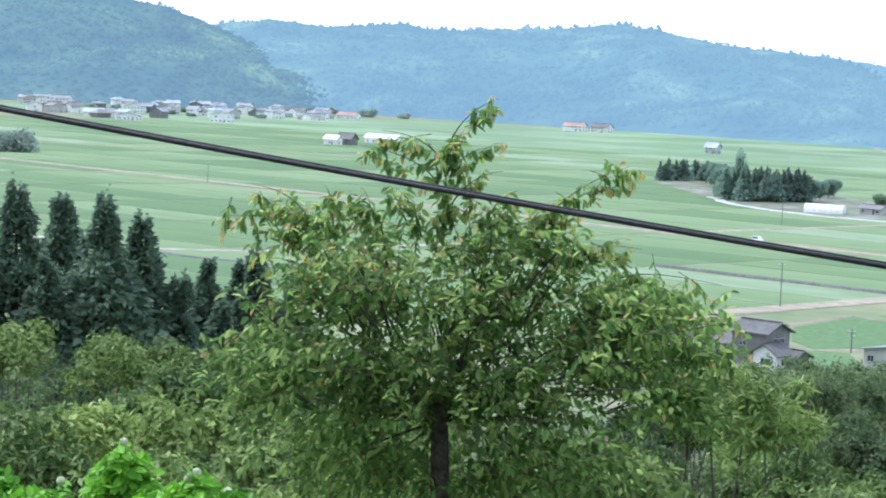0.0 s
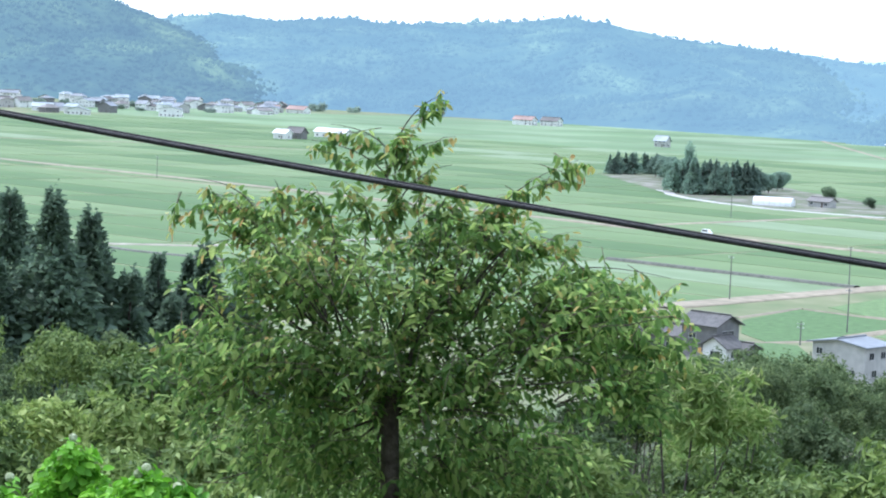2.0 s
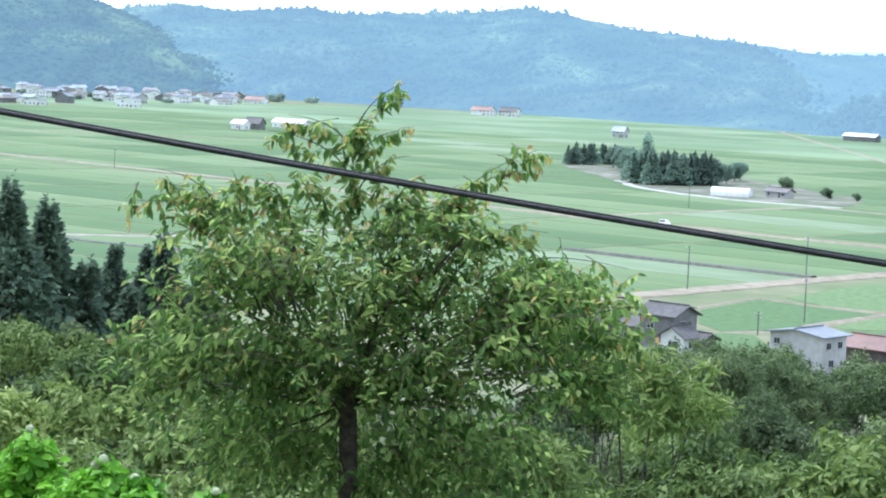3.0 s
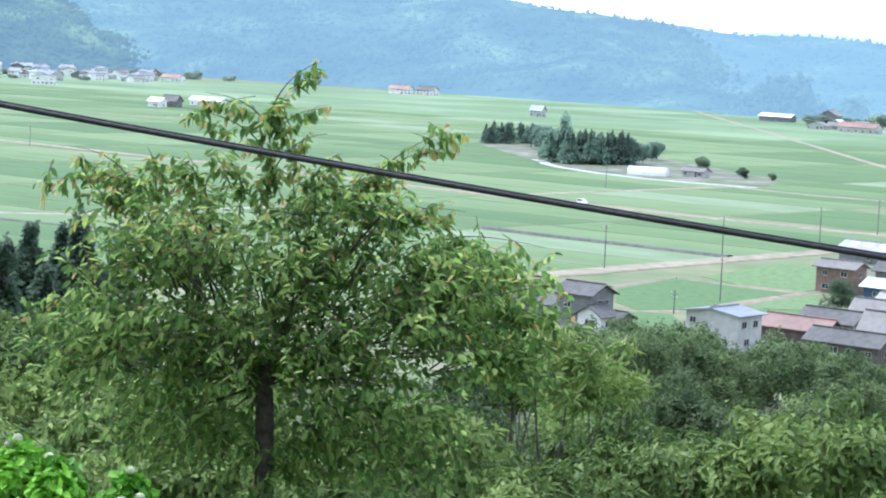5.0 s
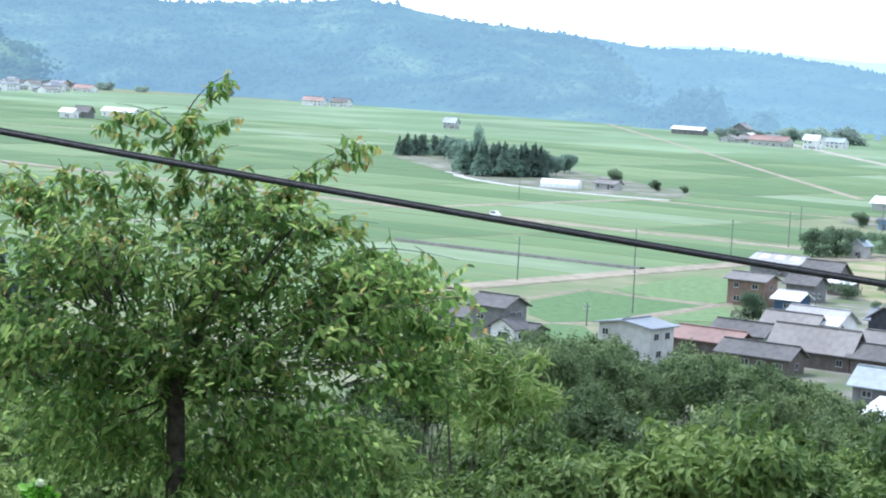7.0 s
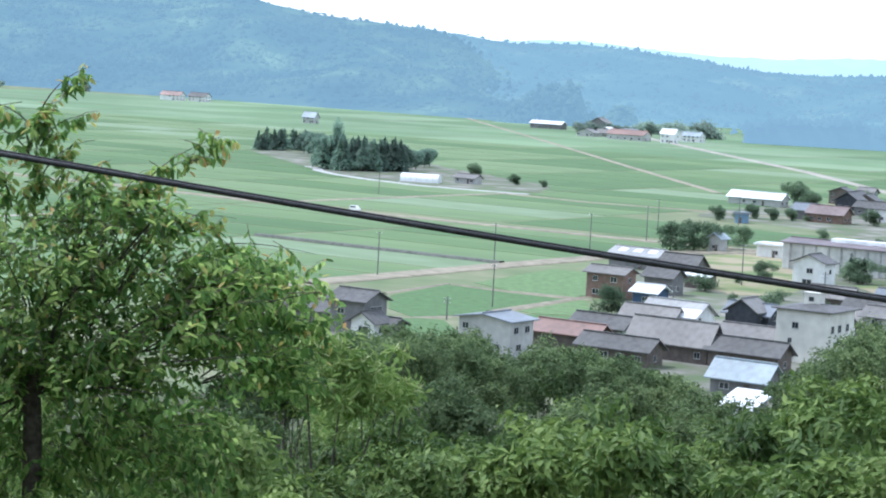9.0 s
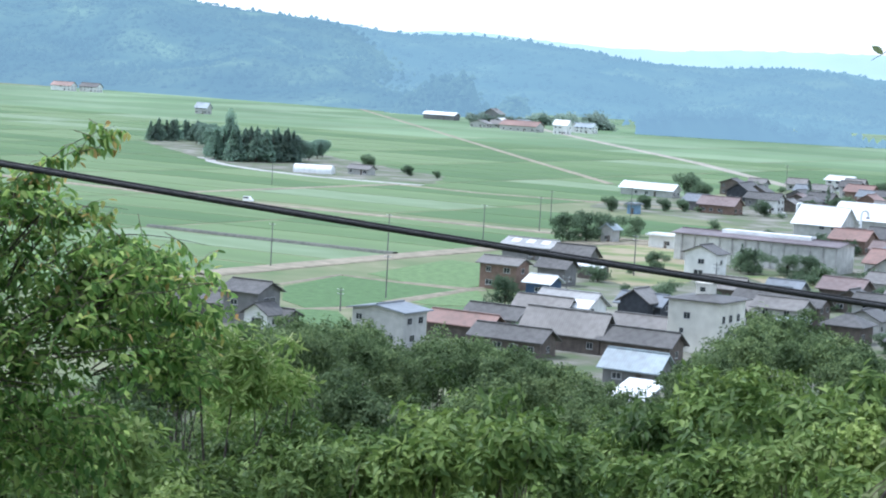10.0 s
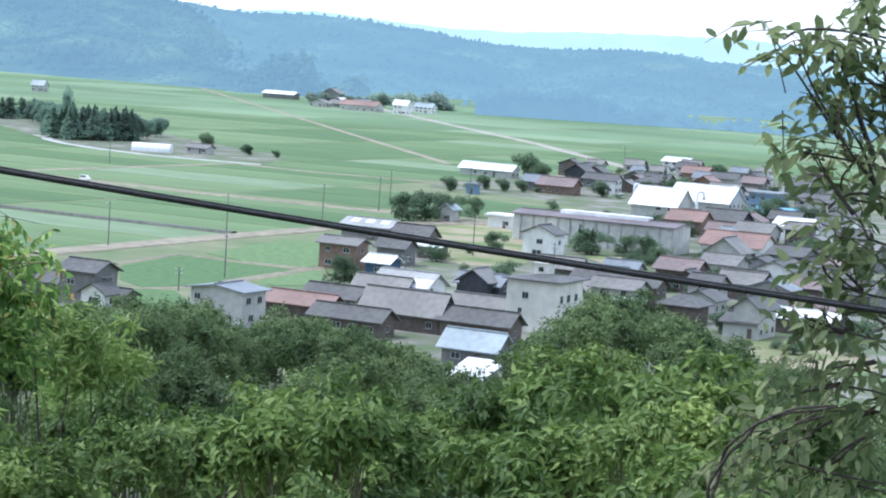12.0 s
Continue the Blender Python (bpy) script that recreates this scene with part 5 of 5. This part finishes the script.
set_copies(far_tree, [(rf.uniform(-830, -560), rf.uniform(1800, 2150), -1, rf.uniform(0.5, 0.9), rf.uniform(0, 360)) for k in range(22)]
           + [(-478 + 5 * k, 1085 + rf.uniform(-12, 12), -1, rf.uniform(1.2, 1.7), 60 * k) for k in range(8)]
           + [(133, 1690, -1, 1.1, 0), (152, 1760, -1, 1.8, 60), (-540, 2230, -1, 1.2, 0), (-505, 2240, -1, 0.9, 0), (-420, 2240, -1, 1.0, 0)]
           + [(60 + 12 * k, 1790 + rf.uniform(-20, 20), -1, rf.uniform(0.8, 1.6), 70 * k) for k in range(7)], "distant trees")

# cedars at the foot of the slope
for k, (cx, cy, ctop, cr) in enumerate(((-79.5, 183.5, 37.0, 6.4), (-75.6, 185.1, 38.6, 6.6), (-74.2, 192, 37.4, 6.4), (-71.0, 180, 33.0, 5.6), (-66.9, 183.2, 37.8, 6.8), (-64.8, 187, 36.3, 6.4),
                                        (-61.5, 188, 31.6, 5.2), (-63.1, 201, 31.6, 4.6), (-61.4, 206, 31.4, 4.4), (-57.5, 197, 33.0, 5.0), (-54.6, 200, 30.6, 5.0), (-84, 188, 36, 6.4),
                                        (-71.5, 196, 33.0, 6.0), (-68.5, 198, 31.0, 5.6), (-59.0, 192, 28.5, 5.2))):
    gz = ground_z(cx, cy)
    ob = conifer("cedar_tree", ctop - gz, cr * 1.12, cedar_leaf, "tall dark green cedar below the slope", 30 + k, tufts=8000, tuft=1.35)
    ob.location = (cx, cy, gz - 0.1)
    tagged(ob, group="cedars below the slope")

# ---------------------------------------------------------------- slope thicket
seed = 100
for name, kind, label, spots in (
    ("shrub", "shrub", "dense green shrub on the slope", ((-15.2, 42.4, 44.5, 0.95), (-12.1, 31.8, 45.1, 1.35), (-9.7, 28.4, 45.6, 1.2), (-9.0, 22.3, 46.2, 0.8), (-6.5, 23.1, 46.2, 0.8), (-5.1, 21.4, 46.2, 0.87),
                                                         (-3.9, 22.7, 46.2, 0.91), (-0.9, 28.0, 45.3, 0.9), (0.0, 30.0, 45.1, 0.82), (2.1, 27.9, 45.4, 0.83), (5.9, 44.6, 43.5, 1.34), (7.6, 34.2, 45.3, 1.13),
                                                         (4.4, 31.7, 44.9, 0.95), (-7.2, 21.8, 46.2, 0.86))),
    ("shrub", "pale", "pale yellowish green shrub on the slope", ((-15.9, 38.9, 45.1, 0.8), (-15.6, 52.7, 42.6, 1.1), (-3.2, 25.8, 46.0, 0.9), (-1.5, 19.9, 46.2, 0.64), (4.0, 21.6, 46.7, 0.6), (4.9, 23.5, 46.6, 0.6), (-1.2, 18.0, 46.5, 0.5), (-9.6, 26.3, 45.85, 0.8), (-7.9, 24.8, 46.15, 0.7), (-16.9, 41.7, 44.85, 0.7))),
    ("broadleaf_tree", "broad", "large-leaved green tree on the slope", ((-11.5, 36.2, 45.2, 0.9), (0.8, 26.0, 46.0, 1.06), (4.5, 27.6, 45.7, 1.11), (4.1, 19.6, 46.8, 0.69), (6.3, 24.2, 46.4, 0.87), (3.1, 15.7, 47.1, 0.6), (3.3, 13.6, 47.4, 0.5),
                                                                    (9.6, 59.2, 42.5, 2.08))),
    ("broadleaf_tree", "broad", "drooping large-leaved tree in the thicket", (
     (4.4, 35.7, 44.8, 0.80), (6.5, 41.5, 44.8, 1.10), (4.6, 32.7, 45.5, 0.80), (5.4, 30.5, 45.9, 0.90), (5.0, 25.5, 46.3, 0.75), (2.8, 23.8, 46.0, 0.55), (3.8, 22.7, 46.3, 0.65), (3.3, 22.8, 46.2, 0.60), (1.2, 37.0, 44.3, 0.85), (2.3, 36.9, 44.5, 0.80), (0.3, 34.0, 44.4, 0.75), (0.8, 27.0, 45.3, 0.60), (-1.3, 40.0, 43.4, 0.85), (-1.8, 46.0, 42.9, 1.00), (-0.3, 30.0, 44.8, 0.60), (2.5, 29.9, 45.0, 0.70), (0.8, 22.0, 46.68, 0.72), (1.25, 21.0, 46.75, 0.5), (0.35, 21.5, 46.45, 0.5), (5.9, 27.4, 46.42, 0.9), (-20.4, 56.4, 42.9, 1.1), (-18.9, 57.0, 42.75, 0.95), (-12.1, 38.1, 44.95, 0.62))),
    ("slope_tree", "wood", "dark green tree on the lower slope", ((-27.7, 85.6, 39, 2.3), (-25.2, 65.3, 41, 2.1), (-0.8, 62, 41.6, 2), (3.1, 64.9, 41, 1.6), (7.4, 89.7, 37.2, 2.2), (6.4, 59.7, 40.8, 1.5), (10.9, 71, 39.9, 1.7), (9.1, 49.2, 43.3, 1.74), (19.8, 87.8, 37.3, 2.23), (14.4, 58.3, 41.5, 1.64), (10.8, 38.5, 44.4, 1.29), (-22.7, 55.5, 42, 1.49), (-19.3, 56.8, 42, 1.49), (-5.7, 59.7, 42.2, 1.49), (-5.1, 79.8, 39.9, 1.98), (-4, 99.9, 38.1, 2.48))),
    ("chestnut_tree", "chestnut", "yellow-green chestnut tree with cream catkins", ((-2.9, 39.9, 45.05, 1.3), (-2.1, 41, 44.7, 1.0), (-3.3, 61.9, 41.8, 1.30), (-4.5, 59.8, 41.7, 1.20), (-6.2, 71.7, 40.8, 1.20), (-3.4, 49.9, 42.4, 1.00))),
    ("hydrangea", "hydrangea", "bright green hydrangea with pale flower heads", ((-4.45, 11.2, 47.82, 0.32), (-4.05, 10.9, 47.80, 0.26), (-3.8, 11.4, 47.86, 0.35), (-3.45, 11.5, 47.80, 0.26), (-4.9, 11.5, 47.82, 0.36),
                                                                                      (-3.15, 11.6, 47.74, 0.2), (-4.3, 12.1, 47.80, 0.3), (-3.3, 11.0, 47.72, 0.27), (-3.0, 11.1, 47.70, 0.25), (-2.75, 11.2, 47.64, 0.24), (-3.6, 10.9, 47.74, 0.28))),
):
    for sx, sy, top, half in spots:
        seed += 1
        shrub(name, sx, sy, top - (0.07 if kind == "hydrangea" else 0), half, kind, label, "tree" if "tree" in name else "bush", seed, tall=0.38 if kind == "hydrangea" else None)

# trees of the lower slope, row behind row, under one uneven skyline: bearing and depression of the tops
SKYLINE = ((-6.0, 7.2), (-4.8, 7.15), (-3.6, 7.15), (-2.6, 7.05), (-1.5, 6.95), (-0.6, 6.65), (0.0, 7.1), (0.4, 7.6), (0.8, 7.2), (1.4, 6.85), (2.2, 7.15), (3.4, 7.35), (4.3, 7.45), (5.2, 7.9), (5.8, 8.25), (6.4, 8.5), (6.9, 7.9),
           (7.4, 7.2), (8.2, 6.75), (8.6, 6.3), (9.2, 6.0), (10.0, 5.95), (11.1, 6.3), (11.9, 6.55), (12.4, 6.85), (13.3, 7.3), (15.0, 7.45))
rw = random.Random(64)
for dist, extra, step in ((215, 0.0, 0.8), (185, 0.12, 0.75), (160, 0.25, 0.8), (135, 0.42, 0.9), (115, 0.65, 1.0)):
    bearing = -5.4 + rw.uniform(0, 0.4)
    while bearing < 15:
        seed += 1
        wide = rw.uniform(0.5, 0.85)
        down = max(float(np.interp(bearing + q, *zip(*SKYLINE))) for q in (-0.5 * wide, 0, 0.5 * wide)) - 0.36 + extra + rw.uniform(0, 0.22)
        d, a = dist * rw.uniform(0.95, 1.05), radians(bearing)
        shrub("slope_tree", d * math.sin(a), d * math.cos(a), EYE_Z - d * math.tan(radians(down)), d * math.tan(radians(wide)), "wood", "dark green tree on the lower slope", "tree", seed)
        bearing += step * rw.uniform(0.7, 1.3)

rs = random.Random(21)
for dist, drop, first in ((16, 10.9, -6), (22, 10.0, -24), (32, 9.2, -24), (46, 8.6, -24), (66, 8.1, -24), (96, 7.9, -24), (140, 7.7, -24)):
    bearing = first
    half = 0.03 * dist
    while bearing < 18:
        seed += 1
        if dist < 25 and -8 < bearing < 1:   # a hollow under the cherry
            bearing += math.degrees(2 * half / dist) * 0.85
            continue
        low = drop + rs.uniform(-0.15, 1.5) + (0.9 if dist > 50 and 4 < bearing < 8.5 else 0)
        kind = rs.choice(("shrub", "pale", "broad", "shrub") if bearing < -9 else ("dark", "dark", "dark", "broad", "wood", "shrub")) if dist < 60 else rs.choice(("wood", "wood", "dark", "broad"))
        a = radians(bearing + rs.uniform(-0.5, 0.5))
        shrub("shrub", dist * math.sin(a), dist * math.cos(a), EYE_Z - dist * math.tan(radians(low)), half * rs.uniform(0.65, 1.3), kind,
              {"shrub": "dense green shrub filling the slope", "dark": "dark glossy green shrub filling the slope", "broad": "large-leaved green shrub filling the slope",
               "pale": "pale green shrub filling the slope", "wood": "dark green bushy tree filling the slope"}[kind], "bush", seed, tall=half * 1.1)
        bearing += math.degrees(2 * half / dist) * 0.85

# ---------------------------------------------------------------- the two near trees
CH = 18.0
ca = radians(-11.6)
big_tree("cherry_tree", (CH * math.sin(ca), CH * math.cos(ca), ground_z(CH * math.sin(ca), CH * math.cos(ca)) - 0.1), (math.cos(ca), -math.sin(ca), 0),
         [(-1.05, 1.36, 0.42, 0.22), (-1.0, 0.95, 0.6, 0.34), (-1.2, 0.42, 0.5, 0.36), (0.0, 1.0, 0.55, 0.36), (-0.05, 0.42, 0.75, 0.4),
          (0.95, 1.12, 0.42, 0.3), (1.55, 0.92, 0.55, 0.27), (1.85, 0.5, 0.5, 0.4), (1.2, 0.45, 0.65, 0.4), (-0.65, -0.2, 0.7, 0.45), (1.0, -0.25, 0.8, 0.45), (0.45, 1.38, 0.36, 0.2), (-0.9, -0.6, 0.6, 0.35),
          (1.1, -0.65, 0.65, 0.35), (0.05, 0.0, 0.6, 0.3), (0.55, 0.15, 0.55, 0.35), (-0.55, 0.2, 0.55, 0.35), (0.5, 0.75, 0.5, 0.3), (-0.4, -0.5, 0.4, 0.3), (0.45, -0.55, 0.4, 0.3), (0.0, -0.8, 0.5, 0.3),
          (-0.5, 1.25, 0.36, 0.22), (0.75, 1.38, 0.36, 0.18), (1.95, 0.1, 0.4, 0.3), (-1.45, 0.05, 0.4, 0.3), (-0.6, 0.85, 0.45, 0.3), (-0.75, 1.1, 0.35, 0.25), (0.3, 1.15, 0.4, 0.25), (1.3, 0.75, 0.4, 0.28)],
         (3.28, 0.1), [((-0.03, 1.2), (-0.02, 2.08), 20), ((-0.03, 2.0), (0.36, 2.42), 12), ((0.7, 1.35), (1.42, 1.93), 24), ((-0.08, 1.72), (-0.70, 2.0), 10), ((-0.06, 1.9), (-0.55, 2.13), 8), ((0.0, 1.78), (0.34, 2.04), 8),
                       ((0.02, 1.55), (0.42, 1.85), 9), ((0.3, 1.4), (0.55, 1.7), 9), ((-1.1, 1.4), (-1.56, 1.66), 12), ((-1.1, 1.3), (-1.76, 1.40), 13), ((-0.9, 1.35), (-0.98, 1.68), 11), ((-0.5, 1.3), (-0.78, 1.62), 10),
                       ((1.4, 1.05), (2.2, 1.02), 15), ((1.0, 1.2), (1.55, 1.28), 11), ((1.6, 0.95), (2.3, 0.74), 14), ((1.9, 0.5), (2.34, 0.42), 10), ((0.6, 1.3), (0.85, 1.62), 10), ((-0.2, 1.3), (-0.42, 1.68), 11),
                       ((-1.5, 0.5), (-1.9, 0.3), 10)],
         0.118, cherry_leaf, young_leaf, "young cherry tree with drooping leaves and reddish shoot tips", 7, density=0.72, low_thin=0.1, limb=0.12, droop=0.95, thin_top=0.88, spokes=5)

RT = 10.0
ra = radians(18.47)
big_tree("cherry_tree", (RT * math.sin(ra), RT * math.cos(ra), ground_z(RT * math.sin(ra), RT * math.cos(ra)) - 0.1), (math.cos(ra), -math.sin(ra), 0),
         [(-0.86, 1.00, 0.20, 0.07), (-0.66, 0.93, 0.15, 0.12), (-0.52, 1.09, 0.10, 0.10), (-0.62, 0.73, 0.15, 0.12), (-0.47, 0.79, 0.10, 0.15), (-0.76, 0.52, 0.12, 0.12), (-0.53, 0.49, 0.15, 0.15), (-0.62, 0.28, 0.15, 0.15), (-0.43, 0.17, 0.12, 0.15), (-0.62, 0.03, 0.14, 0.14), (-0.44, -0.13, 0.15, 0.15), (-0.68, -0.19, 0.12, 0.11), (-0.52, -0.38, 0.20, 0.15), (-0.71, -0.54, 0.17, 0.12), (-0.43, -0.63, 0.17, 0.17), (-0.80, -0.77, 0.20, 0.12), (-0.54, -0.88, 0.22, 0.15), (-0.96, -0.93, 0.15, 0.10)],
         (2.3, 0.045), [((-0.26, 0.98), (-1.08, 1.02), 14), ((-0.27, 1.13), (-0.62, 1.17), 8), ((-0.25, 0.78), (-0.75, 0.79), 8), ((-0.18, 0.41), (-0.83, 0.57), 8), ((-0.11, -0.60), (-0.93, -0.67), 4)],
         0.115, near_leaf, None, "dark-leaved cherry branches close to the viewpoint", 9, density=0.24, per=6, limb=0.1, spine=True, spokes=2, droop=0.8)

def vine():
    """A bare woody stem that arches out of the thicket into the near cherry."""
    root = tagged(new("vine"), "bare twisted grey-brown vine arching into the cherry", "vine")
    p = np.array([(2.061, 9.274, 48.010), (2.070, 9.272, 48.226), (2.123, 9.260, 48.396), (2.242, 9.232, 48.517), (2.380, 9.197, 48.585), (2.541, 9.154, 48.625)])
    s = np.linspace(0, 1, len(p))
    f = np.linspace(0, 1, 40)
    line = np.stack([np.interp(f, s, p[:, k]) for k in range(3)], 1)
    line[0] = (line[0][0], line[0][1], ground_z(line[0][0], line[0][1]))
    for k in range(2):
        turn = f * 14 + 3.0 * k
        part("strand", tubes("strand", [(line + np.stack([np.cos(turn), np.sin(turn), np.sin(turn * 0.7)], 1) * 0.012, 0.009 - 0.004 * f)], bark, 6), root)


vine()

# ---------------------------------------------------------------- overhead cable
def cable():
    root = tagged(new("overhead_cable"), "thick black overhead cable crossing the view", "cable")
    a = np.linspace(radians(-30), radians(24), 60)
    d = 8.0 / np.cos(a - radians(-3))
    x, y = d * np.sin(a), d * np.cos(a)
    z = EYE_Z - (0.10869 * x + 0.07466 * y) / 0.99127
    s = np.degrees(a) + 2.0
    z = z + (0.036 * s * s - 8.0) * d / 4033
    part("sheath", tubes("sheath", [(np.stack([x, y, z], 1), [0.0105] * 60)], rubber, 8), root)
    part("messenger_wire", tubes("messenger_wire", [(np.stack([x, y + 0.004, z + 0.012], 1), [0.004] * 60)], rubber, 6), root, "thin messenger wire on top")
    return root


cable()

# ---------------------------------------------------------------- rice paddies on the plain
PLOT = box_mesh("paddy_plot", [(0, 0, 0, 1, 1, 0.06)], paddy)
WET = box_mesh("paddy_plot_wet", [(0, 0, 0, 1, 1, 0.05)], wet_paddy)
rp = random.Random(17)
v_lines = [318, 347, 376, 402, 427, 454, 481, 512, 540, 570, 597, 605, 640, 676, 712, 748, 784, 820, 858, 896, 934, 975, 1016, 1060, 1105, 1150, 1195]
far_v, far_f = [], []


def open_field(u, v):
    x, y = uv(u, v)
    if u > -300 and v < 428 or u > -283 and 428 < v < 720 or u > -240 and v < 430 or u > -385 and 690 < v < 985:
        return False
    if math.hypot(x, y) < 400:
        return False
    a = math.degrees(math.atan2(x, y))
    return -25 < a < 16 and math.hypot(x, y) < 2250


plots = []
for i in range(-14, 18):
    u0 = -297 + 82.5 * i
    for v0, v1 in zip(v_lines[:-1], v_lines[1:]):
        if v1 - v0 > 20 and open_field(u0 + 41, (v0 + v1) / 2):
            plots.append((u0 + 1.2, v0 + 0.9, u0 + 81.3, v1 - 0.9))
plots.sort(key=lambda q: math.hypot(*uv((q[0] + q[2]) / 2, (q[1] + q[3]) / 2)))
for k, (u0, v0, u1, v1) in enumerate(plots):
    x, y = uv(u0, v0)
    if k < 300:
        ob = part("paddy_plot", WET if rp.random() < 0.04 else PLOT, ground, "", pose(x, y, 0.012, 0, 0, GRID_TURN))
        ob.scale = (u1 - u0, v1 - v0, 1)
        continue
    n = len(far_v)
    far_v += [(*uv(u0, v0), 0.07), (*uv(u1, v0), 0.07), (*uv(u1, v1), 0.07), (*uv(u0, v1), 0.07)]
    far_f.append((n, n + 1, n + 2, n + 3))
v0 = 1195
while v0 < 2300:
    step = rp.uniform(38, 70)
    for i in range(-16, 24):
        u0 = -297 + 105 * i
        if open_field(u0 + 50, v0 + step / 2):
            n = len(far_v)
            far_v += [(*uv(u0 + 1.5, v0 + 1), 0.07), (*uv(u0 + 103, v0 + 1), 0.07), (*uv(u0 + 103, v0 + step - 1), 0.07), (*uv(u0 + 1.5, v0 + step - 1), 0.07)]
            far_f.append((n, n + 1, n + 2, n + 3))
    v0 += step
# Paler, duller green than the near plots, to paint haze over the far plain.
paddy_far_hazed = material("paddy_far_hazed", [(0.2, (0.115, 0.19, 0.09)), (0.5, (0.15, 0.23, 0.12)), (0.8, (0.19, 0.265, 0.155))], scale=0.05, rough=0.8, source="island", spec=0.2)
for corners in ([(-22.5, 476), (-11.5, 506), (0.5, 497), (15, 488), (2.5, 463.5), (-8.6, 445.5), (-16, 438.5), (-21.5, 451)], [(-5.5, 514), (13.7, 561), (21.5, 555), (19.4, 499), (16, 492.5), (3, 500)],
                [(16, 484), (18.8, 490), (20, 459), (8.2, 456), (4.5, 459.5)], [(-21, 439), (-10, 436), (-6, 414), (-13.6, 403), (-21, 416)], [(-7, 443), (6, 455), (20, 456), (20, 436), (0, 420)]):
    n = len(corners)
    me = mesh_of("paddy_plot", [(x, y, z) for z in (0.0, 0.085) for x, y in corners],
                 [tuple(range(2 * n - 1, n - 1, -1))] + [(i, (i + 1) % n, n + (i + 1) % n, n + i) for i in range(n)], paddy)
    part("paddy_plot", me, ground)
tagged(part("far_paddies", mesh_of("far_paddies", far_v, far_f, paddy_far_hazed), ground), kind="stuff")
